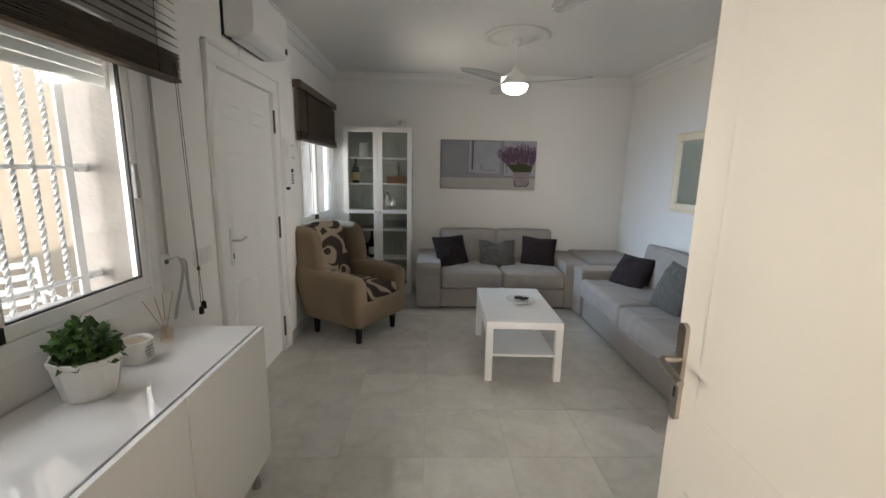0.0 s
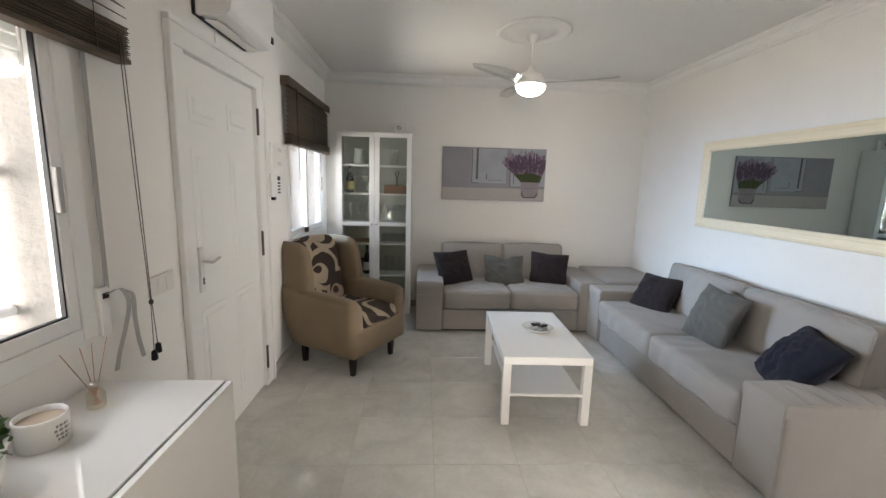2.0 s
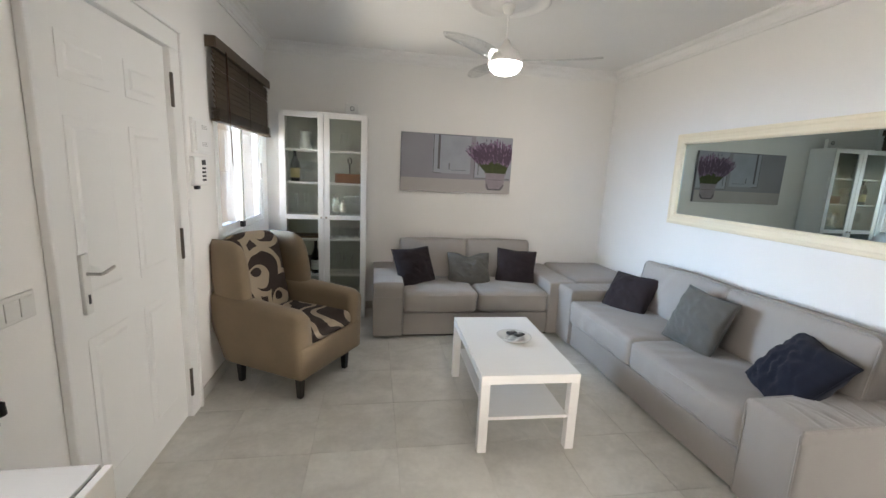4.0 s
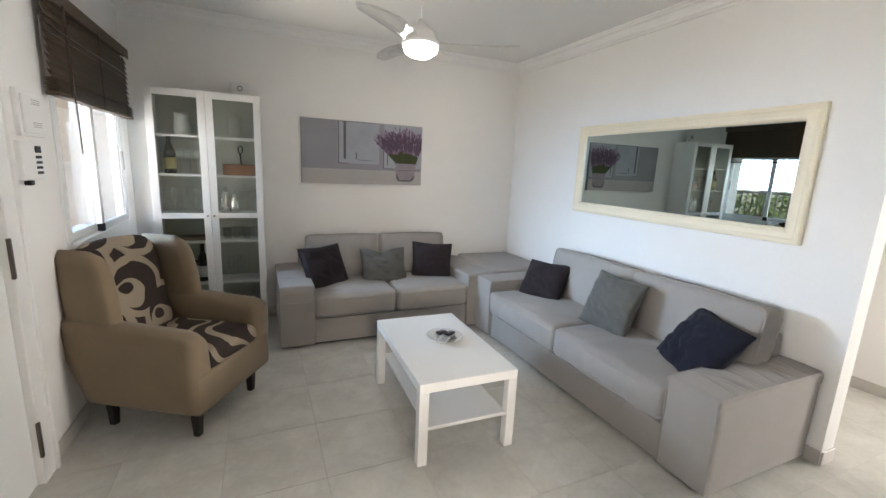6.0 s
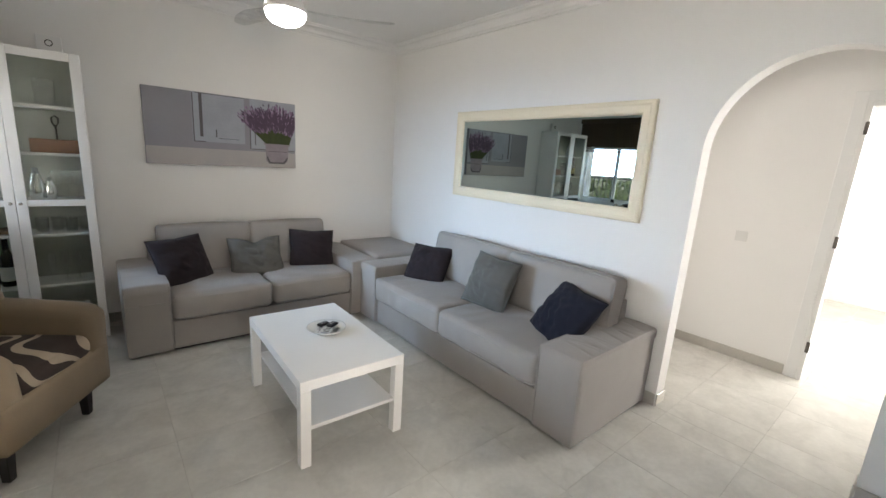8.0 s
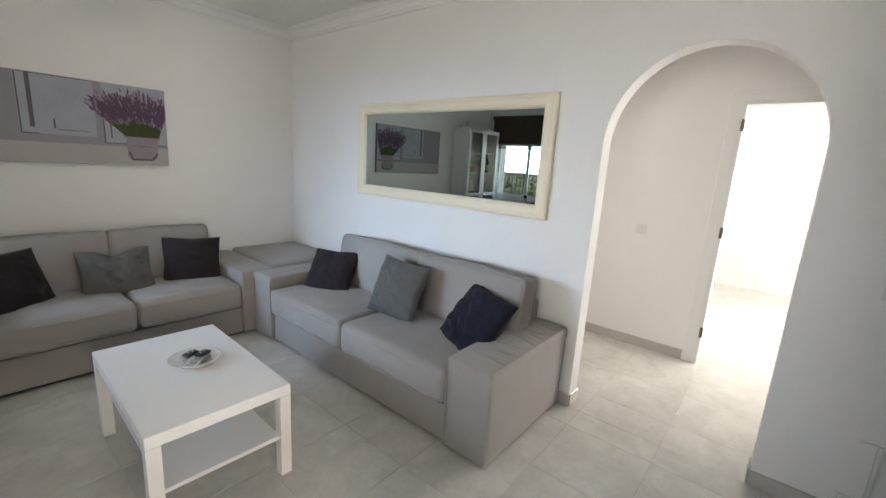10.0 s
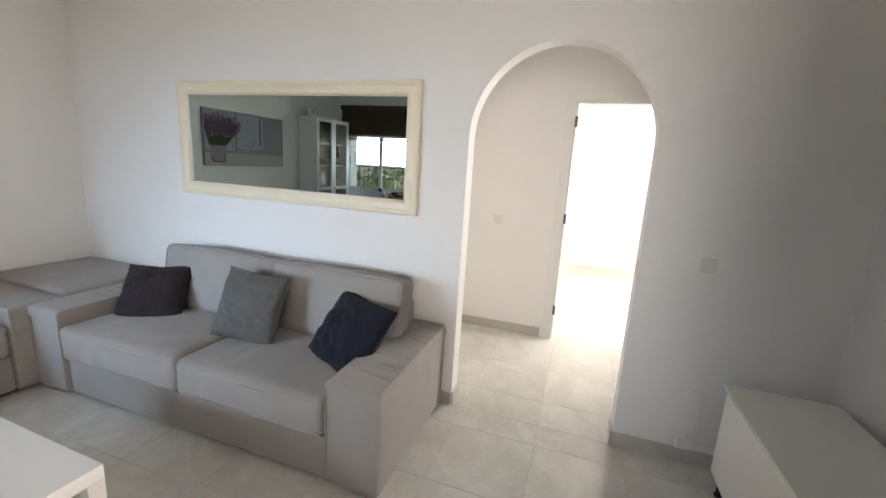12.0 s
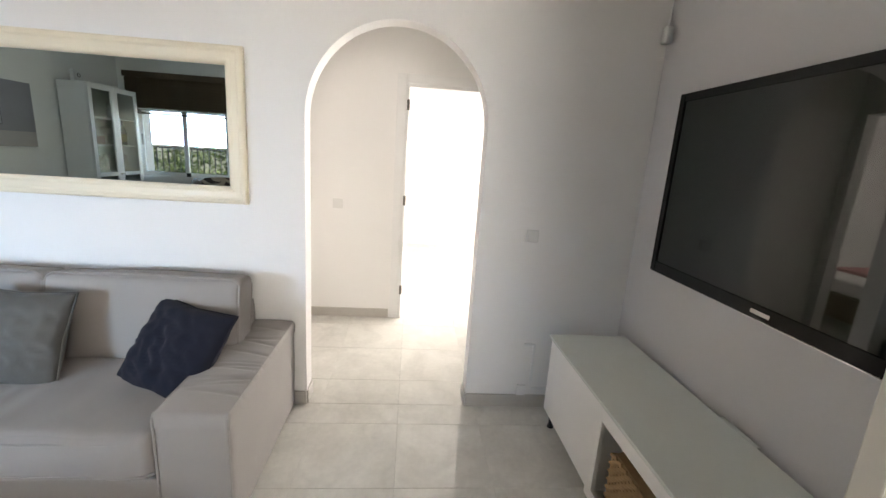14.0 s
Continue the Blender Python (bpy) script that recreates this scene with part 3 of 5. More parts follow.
for a, b in ((0.10, 0.38), (0.49, 0.77)):
    for z0, z1 in ((0.16, 0.80), (0.94, 1.62), (1.74, 1.90)):
        bm = boxes((XL - 0.0095, XL - 0.0065, y0 + a, y0 + b, z0, z1), w=0.002, seg=1)
        v = box(bm, XL - 0.010, XL - 0.0015, y0 + a + 0.045, y0 + b - 0.045, z0 + 0.045, z1 - 0.045)
        for q in v:
            if q.co.x < XL - 0.007:
                q.co.y += 0.02 if q.co.y > y0 + (a + b) / 2 else -0.02
                q.co.z += 0.02 if q.co.z > (z0 + z1) / 2 else -0.02
        part("panel", bm, DOORWHITE, leaf)
hd = part("handle_plate", boxes((XL - 0.010, XL + 0.006, 2.772, 2.814, 0.90, 1.13), w=0.004), SWITCHW, leaf)
part("lever", tube([(XL + 0.003, 2.793, 1.055), (XL + 0.055, 2.793, 1.055), (XL + 0.060, 2.806, 1.058), (XL + 0.056, 2.868, 1.066)], 0.0068), STEEL, hd, "steel lever")
part("keyhole", boxes((XL + 0.006, XL + 0.0075, 2.787, 2.799, 0.940, 0.975)), DARKPLASTIC, hd)
for z in (0.22, 1.04, 1.84):
    part("hinge", boxes((XL + 0.012, XL + 0.026, y1 - 0.052, y1 - 0.034, z - 0.085, z + 0.085), w=0.004), HINGE, d, "dull metal hinge")

# open door of the doorway the walk begins in
d = thing("door_2", "open cream painted door with brushed lever handle", "door", kind="structure")
ft = 0.062
part("door_frame", boxes((DX0, DX0 + 0.03, YT - 0.125, YT + 0.012, 0, 2.03), (DX1 - 0.03, DX1, YT - 0.125, YT + 0.012, 0, 2.03), (DX0, DX1, YT - 0.125, YT + 0.012, 2.03, 2.06),
                         (DX0 - ft, DX0, YT, YT + 0.012, 0, 2.06 + ft), (DX1, DX1 + ft, YT, YT + 0.012, 0, 2.06 + ft), (DX0, DX1, YT, YT + 0.012, 2.06, 2.06 + ft), w=0.003), DOORPAINT, d)
LX = 0.742
swing = pose(LX, YT + 0.03, 0, 0, 0, -2.0)
leaf = part("leaf", boxes((0, 0.038, -0.09, 0.675, 0.01, 2.02), w=0.003), DOORPAINT, d)
leaf.matrix_basis = swing
for z0, z1 in ((0.18, 0.78), (0.98, 1.86)):
    bm = boxes((-0.004, 0.001, 0.03, 0.575, z0, z1), w=0.0035, seg=2)
    box(bm, -0.009, 0.0, 0.085, 0.52, z0 + 0.055, z1 - 0.055)
    part("panel", bm, DOORPAINT, leaf)
hp = part("handle_plate", extrude_outline([(0.645 + 0.0155 * math.cos(a), (1.143 if math.sin(a) > 0 else 0.934) + 0.0155 * math.sin(a)) for a in [2 * math.pi * k / 24 for k in range(24)]], 0, -0.010, 0.001), NICKEL, leaf, "brushed nickel plate")
part("lever", tube([(-0.008, 0.645, 1.070), (-0.046, 0.645, 1.070), (-0.053, 0.638, 1.069), (-0.055, 0.552, 1.056)], 0.0085, 12), NICKEL, hp, "brushed nickel lever")
part("keyhole", boxes((-0.0112, -0.010, 0.641, 0.649, 0.975, 1.0)), DARKPLASTIC, hp)

# bedroom door: frame, hinges and leaf swung back
d = thing("door_3", "white bedroom door standing open, seen through the arch", "door", kind="structure")
part("door_frame", boxes((XH1 - 0.012, XH1 + 0.125, BY1 - 0.03, BY1, 0, BZ), (XH1 - 0.012, XH1 + 0.125, BY0, BY0 + 0.03, 0, BZ), (XH1 - 0.012, XH1 + 0.125, BY0 + 0.03, BY1 - 0.03, BZ - 0.03, BZ),
                         (XH1 - 0.013, XH1 - 0.001, BY1, BY1 + 0.07, 0, BZ + 0.07), (XH1 - 0.013, XH1 - 0.001, BY0 - 0.07, BY0, 0, BZ + 0.07), (XH1 - 0.013, XH1 - 0.001, BY0, BY1, BZ, BZ + 0.07), w=0.003), DOORWHITE, d)
leaf = part("leaf", boxes((0, 0.79, -0.036, 0, 0.01, 1.98), w=0.003), DOORWHITE, d)
leaf.matrix_basis = pose(XH1 + 0.13, BY1 + 0.045, 0, 0, 0, 75)
for z in (0.27, 1.07, 1.85):
    part("hinge", boxes((XH1 - 0.024, XH1 - 0.0125, BY1 - 0.036, BY1 - 0.014, z - 0.042, z + 0.042), w=0.003), HINGE, d, "dull metal hinge")

# ---- ceiling fans ----


def ceiling_fan(x, y, spin, label):
    f = thing("ceiling_fan", label, "ceiling fan", pose(x, y, 0), group="ceiling fans")
    part("ceiling_rose", lathe([(0.0, ZC - 0.001), (0.275, ZC - 0.001), (0.278, ZC - 0.012), (0.262, ZC - 0.023), (0.240, ZC - 0.019), (0.228, ZC - 0.010), (0.16, ZC - 0.008), (0.145, ZC - 0.024), (0.11, ZC - 0.028), (0.0, ZC - 0.026)], 48), PLASTER, f, smooth=True)
    part("canopy", lathe([(0.036, ZC - 0.025), (0.042, ZC - 0.032), (0.042, ZC - 0.050), (0.030, ZC - 0.080), (0.016, ZC - 0.090)], 28), LACQ, f, smooth=True)
    part("rod", lathe([(0.0055, ZC - 0.08), (0.0055, 2.36)], 12), LACQ, f)
    part("motor", lathe([(0.018, 2.385), (0.026, 2.36), (0.048, 2.335), (0.082, 2.315), (0.098, 2.285), (0.098, 2.262), (0.118, 2.255), (0.118, 2.236)], 32), LACQ, f, smooth=True)
    part("lamp_dome", lathe([(0.110, 2.236), (0.112, 2.225), (0.100, 2.195), (0.075, 2.175), (0.040, 2.163), (0.0, 2.160)], 32), LAMPGLOW if spin < 90 else CERAMIC, f, "glowing white diffuser" if spin < 90 else "white diffuser", smooth=True)
    for k in range(3):
        bm = bmesh.new()
        n = 14
        top, bot = [], []
        for i in range(n + 1):
            s = i / n
            rad = 0.085 + 0.545 * s
            wide = 0.045 + 0.075 * math.sin(math.pi * min(1, s * 0.85 + 0.1)) ** 0.8
            wide *= 1.0 if s < 0.9 else math.sqrt(max(0.02, 1 - ((s - 0.9) / 0.1) ** 2))
            sweep = 0.05 * math.sin(s * math.pi * 0.8)
            tw = radians(16 - 8 * s)
            ring = []
            for q in (-1, -0.35, 0.35, 1):
                c = q * wide / 2
                ring.append((rad, c * math.cos(tw) + sweep, 2.262 + c * math.sin(tw) + 0.012 * s - 0.006 * q * q))
            top.append([bm.verts.new((a, b, c + 0.003)) for a, b, c in ring])
            bot.append([bm.verts.new((a, b, c - 0.003)) for a, b, c in ring])
        for i in range(n):
            for q in range(3):
                bm.faces.new((top[i][q], top[i + 1][q], top[i + 1][q + 1], top[i][q + 1]))
                bm.faces.new((bot[i][q + 1], bot[i + 1][q + 1], bot[i + 1][q], bot[i][q]))
            for q in (0, 3):
                bm.faces.new((top[i][q], bot[i][q], bot[i + 1][q], top[i + 1][q]))
        bm.faces.new(top[n] + bot[n][::-1])
        bm.faces.new(top[0][::-1] + bot[0])
        part("blade", bm, FANBLADE, f, smooth=True).matrix_basis = pose(0, 0, 0, 0, 0, spin + 120 * k)
    return f


ceiling_fan(0.87, 4.0, -24, "white three-bladed ceiling fan with glowing lamp")
ceiling_fan(0.95, 1.85, 105, "white three-bladed ceiling fan, lamp off")

# ---- window wall things ----


def blind(y0, y1, z0, z1, stack, label, closed):
    b = thing("wooden_blind", label, "blind", group="wooden blinds")
    x = XL + 0.045
    part("headrail", boxes((XL + 0.004, XL + 0.058, y0, y1, z1 - 0.045, z1), w=0.003), BLIND, b)
    part("valance", boxes((XL + 0.062, XL + 0.070, y0 - 0.006, y1 + 0.006, z1 - 0.065, z1 + 0.004), (XL + 0.004, XL + 0.062, y0 - 0.006, y0 - 0.001, z1 - 0.065, z1 + 0.004), w=0.002, seg=1), BLIND, b)
    me = None
    z = z1 - 0.085
    k = 0
    while z > z0 + stack:
        bm = boxes((-0.025, 0.025, y0 + 0.006, y1 - 0.006, -0.0014, 0.0014))
        s = part("slat", bm, BLIND, b) if me is None else new("slat", me)
        me = s.data
        s.parent = b
        s.matrix_basis = pose(x, 0, z, 0, closed + 4 * math.sin(k * 1.7), 0)
        z -= 0.036
        k += 1
    zz = z0 + 0.022
    while zz < z0 + stack:
        s = new("slat", me)
        s.parent = b
        s.matrix_basis = pose(x + 0.003 * math.sin(k * 2.1), 0.002 * math.cos(k * 3.3), zz, 0, 2 * math.sin(k * 1.3), 0)
        zz += 0.0075
        k += 1
    part("bottom_rail", boxes((x - 0.026, x + 0.026, y0 + 0.004, y1 - 0.004, z0, z0 + 0.017), w=0.003), BLIND, b)
    for y in (y0 + 0.16, (y0 + y1) / 2, y1 - 0.16):
        part("ladder_cord", tube([(x + 0.027, y, z0 + 0.01), (x + 0.027, y, z1 - 0.05)], 0.0014, 5), CORD, b)
    return b


b1 = blind(0.55, 2.30, 1.865, 2.33, 0.12, "dark brown wooden slatted blind, half raised over window", 32)
part("pull_cord", tube([(XL + 0.074, 2.235, 1.95), (XL + 0.078, 2.245, 1.5), (XL + 0.085, 2.262, 1.01), (XL + 0.085, 2.258, 0.81)], 0.0016, 5), CORD, b1)
part("pull_cord", tube([(XL + 0.074, 2.250, 1.95), (XL + 0.078, 2.262, 1.5), (XL + 0.085, 2.268, 1.01), (XL + 0.085, 2.282, 0.83)], 0.0016, 5), CORD, b1)
part("cord_knot", lathe([(0.002, 0.995), (0.008, 1.0), (0.008, 1.012), (0.002, 1.018)], 10, XL + 0.085, 2.265), CORD, b1)
for y, z in ((2.258, 0.780), (2.284, 0.800)):
    part("cord_bob", lathe([(0.004, z + 0.036), (0.010, z + 0.032), (0.012, z), (0.009, z - 0.004)], 12, XL + 0.085, y), DARKPLASTIC, b1)
b2 = blind(4.05, 5.40, 1.745, 2.25, 0.085, "dark brown wooden slatted blind, half lowered", 66)
part("tilt_wand", tube([(XL + 0.080, 4.20, 2.19), (XL + 0.088, 4.21, 1.47)], 0.004, 6), BLIND, b2)

sb = thing("shutter_strap", "grey shutter strap with white wall winder", "shutter strap")
part("strap", boxes((XL + 0.018, XL + 0.020, 2.135, 2.155, 1.09, 2.0)), STRAP, sb)
part("winder", boxes((XL + 0.001, XL + 0.022, 2.105, 2.150, 0.93, 1.10), w=0.004), PLASTIC, sb)
part("winder_slot", boxes((XL + 0.022, XL + 0.024, 2.118, 2.145, 1.058, 1.078)), DARKPLASTIC, sb)


def ribbon(knots, width):
    """A thin strap that bends smoothly through its knots."""
    kn = [Vector(k) for k in knots]
    pts = []
    for k in range(len(kn) - 1):
        a, b, c, d = kn[max(k - 1, 0)], kn[k], kn[k + 1], kn[min(k + 2, len(kn) - 1)]
        for i in range(8):
            t = i / 8
            pts.append(0.5 * (2 * b + (c - a) * t + (2 * a - 5 * b + 4 * c - d) * t * t + (3 * b - a - 3 * c + d) * t ** 3))
    pts.append(kn[-1])
    bm = bmesh.new()
    rows = []
    for p in pts:
        w = Vector((0.25, 0.97, -0.05)) * width / 2
        n = Vector((0.97, -0.25, 0)) * 0.0009
        rows.append([bm.verts.new(q) for q in (p - w - n, p + w - n, p + w + n, p - w + n)])
    for a, b in zip(rows, rows[1:]):
        for k in range(4):
            bm.faces.new((a[k], a[(k + 1) % 4], b[(k + 1) % 4], b[k]))
    bm.faces.new(rows[0][::-1])
    bm.faces.new(rows[-1])
    return bm


part("loose_end", ribbon(((XL + 0.024, 2.135, 1.072), (XL + 0.055, 2.160, 1.085), (XL + 0.062, 2.182, 1.03), (XL + 0.050, 2.172, 0.94), (XL + 0.045, 2.140, 0.86), (XL + 0.045, 2.118, 0.80)), 0.017), STRAP, sb)
part("loose_end", ribbon(((XL + 0.055, 2.168, 1.080), (XL + 0.070, 2.192, 1.055), (XL + 0.066, 2.200, 0.97), (XL + 0.060, 2.218, 0.88), (XL + 0.058, 2.240, 0.80)), 0.017), STRAP, sb)

sw = thing("light_switch", "white double rocker light switch plate", "light switch", group="light switches")
part("plate", boxes((XL + 0.001, XL + 0.009, 2.375, 2.545, 0.985, 1.070), w=0.003), SWITCHW, sw)
for y in (2.43, 2.485):
    part("rocker", boxes((XL + 0.009, XL + 0.013, y, y + 0.048, 0.998, 1.057), w=0.002), SWITCHW, sw)

fb = thing("fuse_box", "white fuse box cover on the wall", "fuse box")
part("box", boxes((XL + 0.001, XL + 0.020, 3.765, 4.015, 1.535, 1.735), w=0.004), PLASTIC, fb)
part("lid", boxes((XL + 0.020, XL + 0.030, 3.785, 3.995, 1.550, 1.715), w=0.004), PLASTIC, fb)
for z in (1.578, 1.677):
    for k in range(3):
        part("vent_slot", boxes((XL + 0.0302, XL + 0.0312, 3.86, 3.94, z + k * 0.009, z + k * 0.009 + 0.003)), STRAP, fb)
ip = thing("intercom", "white wall keypad phone with dark buttons", "intercom")
part("body", boxes((XL + 0.001, XL + 0.032, 3.715, 3.925, 1.345, 1.515), w=0.006), PLASTIC, ip)
part("display", boxes((XL + 0.032, XL + 0.034, 3.83, 3.885, 1.465, 1.495)), DARKPLASTIC, ip)
for k in range(4):
    for j in range(3):
        part("button", boxes((XL + 0.032, XL + 0.035, 3.83 + j * 0.019, 3.845 + j * 0.019, 1.44 - k * 0.023, 1.452 - k * 0.023), w=0.001, seg=1), DARKPLASTIC, ip)
part("handset_hook", boxes((XL + 0.02, XL + 0.045, 3.722, 3.762, 1.325, 1.347), w=0.005), DARKPLASTIC, ip)

# air conditioner over the front door
a = thing("air_conditioner", "white wall air conditioner above the entrance door", "air conditioner")
prof = [(XL + 0.012, 2.245), (XL + 0.10, 2.238), (XL + 0.158, 2.248), (XL + 0.178, 2.268), (XL + 0.184, 2.31), (XL + 0.184, 2.51), (XL + 0.172, 2.527), (XL + 0.012, 2.53)]
bm = bmesh.new()
lo = [bm.verts.new((x, 2.86, z)) for x, z in prof]
hi = [bm.verts.new((x, 3.425, z)) for x, z in prof]
bm.faces.new(lo)
bm.faces.new(hi[::-1])
for i in range(len(prof)):
    j = (i + 1) % len(prof)
    bm.faces.new((lo[i], hi[i], hi[j], lo[j]))
part("casing", bevel(bm, 0.005), PLASTIC, a)
part("back_plate", boxes((XL + 0.001, XL + 0.012, 2.852, 3.43, 2.24, 2.53)), DARKPLASTIC, a, "dark mounting plate")
part("air_flap", boxes((XL + 0.035, XL + 0.095, 2.90, 3.39, 2.229, 2.235), w=0.002), LACQ, a)
part("flap_slot", boxes((XL + 0.024, XL + 0.030, 2.885, 3.40, 2.236, 2.243)), DARKPLASTIC, a)
part("sensor_window", boxes((XL + 0.150, XL + 0.1865, 3.375, 3.412, 2.278, 2.315), w=0.003), DARKPLASTIC, a, "dark receiver window")
part("cable_duct", boxes((XL + 0.001, XL + 0.012, 3.05, 3.065, 2.142, 2.239)), PLASTIC, a)

# ---- sideboard and what stands on it ----
CX0, CX1 = XL + 0.016, -0.582
s = thing("sideboard", "white high-gloss sideboard on short metal legs", "sideboard")
part("body", boxes((CX0, CX1 - 0.020, 0.88, 2.072, 0.155, 0.768), w=0.002, seg=1), GLOSSWHITE, s)
part("top_panel", boxes((CX0, CX1 - 0.0265, 0.876, 2.076, 0.771, 0.787), w=0.002), GLASSTOP, s, "pale grey glass top")
for y0, y1 in ((0.878, 1.4745), (1.4785, 2.074)):
    part("door", boxes((CX1 - 0.0185, CX1, y0, y1, 0.152, 0.7855), w=0.002), GLOSSWHITE, s)
# black strip laid in the gap, its colour stands in for shade there
part("gap_shade", boxes((CX1 - 0.0255, CX1 - 0.0195, 0.880, 2.072, 0.769, 0.7785)), DARKPLASTIC, s, "dark strip for the shade in the gap behind the doors")
for x in (CX0 + 0.05, CX1 - 0.06):
    for y in (0.94, 2.02):
        part("leg", lathe([(0.017, 0.155), (0.016, 0.02), (0.020, 0.0)], 14, x, y), STEEL, s, "steel leg")

p = thing("potted_plant", "bushy green plant in a faceted white pot", "plant", pose(-0.882, 1.492, 0.787) @ Matrix.Scale(0.93, 4))
n = 10
bm = bmesh.new()
rings = [[bm.verts.new((r * math.cos(2 * math.pi * k / n + 0.2), r * math.sin(2 * math.pi * k / n + 0.2), z)) for k in range(n)] for r, z in ((0.070, 0.0), (0.074, 0.008), (0.086, 0.065), (0.096, 0.122), (0.101, 0.126), (0.102, 0.143), (0.095, 0.143), (0.092, 0.118))]
for a, b in zip(rings, rings[1:]):
    for k in range(n):
        bm.faces.new((a[k], a[(k + 1) % n], b[(k + 1) % n], b[k]))
bm.faces.new(rings[0][::-1])
bm.faces.new(rings[-1])
part("pot", bm, CERAMIC, p)
part("soil", lathe([(0.0, 0.112), (0.088, 0.112), (0.090, 0.124), (0.0, 0.13)], 16), SOIL, p)
rnd = random.Random(4)
bm = bmesh.new()
for k in range(430):
    th, ph = rnd.uniform(0, 2 * math.pi), math.acos(rnd.uniform(-0.15, 1))
    r = rnd.uniform(0.55, 1.0)
    c = Vector((0.086 * r * math.sin(ph) * math.cos(th), 0.086 * r * math.sin(ph) * math.sin(th), 0.140 + 0.115 * r * math.cos(ph)))
    out = (c - Vector((0, 0, 0.10))).normalized()
    side = out.cross(Vector((rnd.uniform(-1, 1), rnd.uniform(-1, 1), rnd.uniform(-0.3, 1)))).normalized()
    nor = side.cross(out).normalized()
    ln, wd = rnd.uniform(0.022, 0.036), rnd.uniform(0.017, 0.026)
    fwd = (out * 0.6 + nor * rnd.uniform(-0.9, 0.9) + Vector((0, 0, rnd.uniform(-0.5, 0.3)))).normalized()
    up = side.cross(fwd).normalized()
    vs = [bm.verts.new(c + fwd * ln * u + side * wd * w * 0.5 + up * h) for u, w, h in ((0, 0, 0), (0.3, 0.9, 0.004), (0.7, 1.0, 0.004), (1, 0.25, -0.003), (1.05, 0, -0.004), (1, -0.25, -0.003), (0.7, -1.0, 0.004), (0.3, -0.9, 0.004))]
    mid = [bm.verts.new(c + fwd * ln * u) for u in (0.35, 0.7)]
    bm.faces.new((vs[0], vs[1], mid[0], vs[7]))
    bm.faces.new((vs[1], vs[2], mid[1], mid[0]))
    bm.faces.new((vs[7], mid[0], mid[1], vs[6]))
    bm.faces.new((vs[2], vs[3], vs[4], mid[1]))
    bm.faces.new((mid[1], vs[4], vs[5], vs[6]))
fo = part("leaves", bm, LEAF, p, "glossy green leaves", smooth=True)
fo["kind"] = "stuff"
bm = bmesh.new()
for k in range(16):
    th = k * 2.4
    tube([(0.02 * math.cos(th), 0.02 * math.sin(th), 0.12), (0.07 * math.cos(th), 0.07 * math.sin(th), 0.21 + 0.03 * math.sin(k))], 0.003, 5, bm)
part("stems", bm, LEAF, p)

mg = thing("candle_mug", "white ceramic mug candle with dark printed lettering", "mug", pose(-0.905, 1.725, 0.787))
part("cup", lathe([(0.050, 0.0), (0.056, 0.004), (0.057, 0.078), (0.055, 0.082), (0.052, 0.082), (0.051, 0.065)], 32, cap=False), CERAMIC, mg, smooth=True)
part("base", lathe([(0.0, 0.001), (0.052, 0.001), (0.052, 0.006), (0, 0.006)], 24), CERAMIC, mg)
part("wax", lathe([(0.0, 0.055), (0.0515, 0.055), (0.0515, 0.066), (0.0, 0.066)], 24), COFFEE, mg, "tan wax")
for k, (zz, w) in enumerate(((0.055, 0.40), (0.043, 0.5), (0.031, 0.44), (0.020, 0.36))):
    bm = bmesh.new()
    prev = None
    for i in range(13):
        a = -0.1 + 0.7 * w * (i / 12 - 0.5) * 2
        cur = [bm.verts.new((0.0577 * math.cos(a), 0.0577 * math.sin(a), zz + h)) for h in (0, 0.0075)]
        if prev and i % 4 != 3:
            bm.faces.new((prev[0], cur[0], cur[1], prev[1]))
        prev = cur
    part("print", bm, PRINT, mg, "dark printed bars")
df = thing("reed_diffuser", "small glass reed diffuser with pink reeds", "diffuser", pose(-0.905, 1.90, 0.787))
part("bottle", lathe([(0.0, 0.0), (0.022, 0.0), (0.024, 0.006), (0.024, 0.045), (0.013, 0.060), (0.011, 0.078), (0.013, 0.080)], 20, cap=False), OIL, df, smooth=True)
part("collar", lathe([(0.012, 0.070), (0.013, 0.078), (0.010, 0.080)], 16), STEEL, df)
for k, (ax, ay) in enumerate(((-0.050, -0.045), (-0.02, 0.03), (0.015, 0.045), (-0.035, 0.005))):
    part("reed", tube([(-ax * 0.15, -ay * 0.15, 0.01), (ax, ay, 0.185 + 0.01 * (k % 3))], 0.0014, 5), REED, df)

# ---- glass cabinet and its contents ----
KX0, KX1, KY0, KY1, KZ = -0.860, -0.070, 5.205, 5.485, 1.986
c = thing("display_cabinet", "tall white display cabinet with two glazed doors", "cabinet")
part("body", boxes((KX0, KX0 + 0.018, KY0, KY1, 0, KZ), (KX1 - 0.018, KX1, KY0, KY1, 0, KZ), (KX0 + 0.018, KX1 - 0.018, KY0, KY1, KZ - 0.020, KZ), (KX0 + 0.018, KX1 - 0.018, KY0 + 0.012, KY1, 0, 0.085), w=0.0015, seg=1), LACQ, c)
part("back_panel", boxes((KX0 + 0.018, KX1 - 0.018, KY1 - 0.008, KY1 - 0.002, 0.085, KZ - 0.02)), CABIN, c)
SHELF = (0.445, 0.800, 1.030, 1.345, 1.650)
for z in SHELF:
    part("shelf", boxes((KX0 + 0.018, KX1 - 0.018, KY0 + 0.014, KY1 - 0.009, z - 0.018, z), w=0.001, seg=1), LACQ, c)
km = (KX0 + KX1) / 2
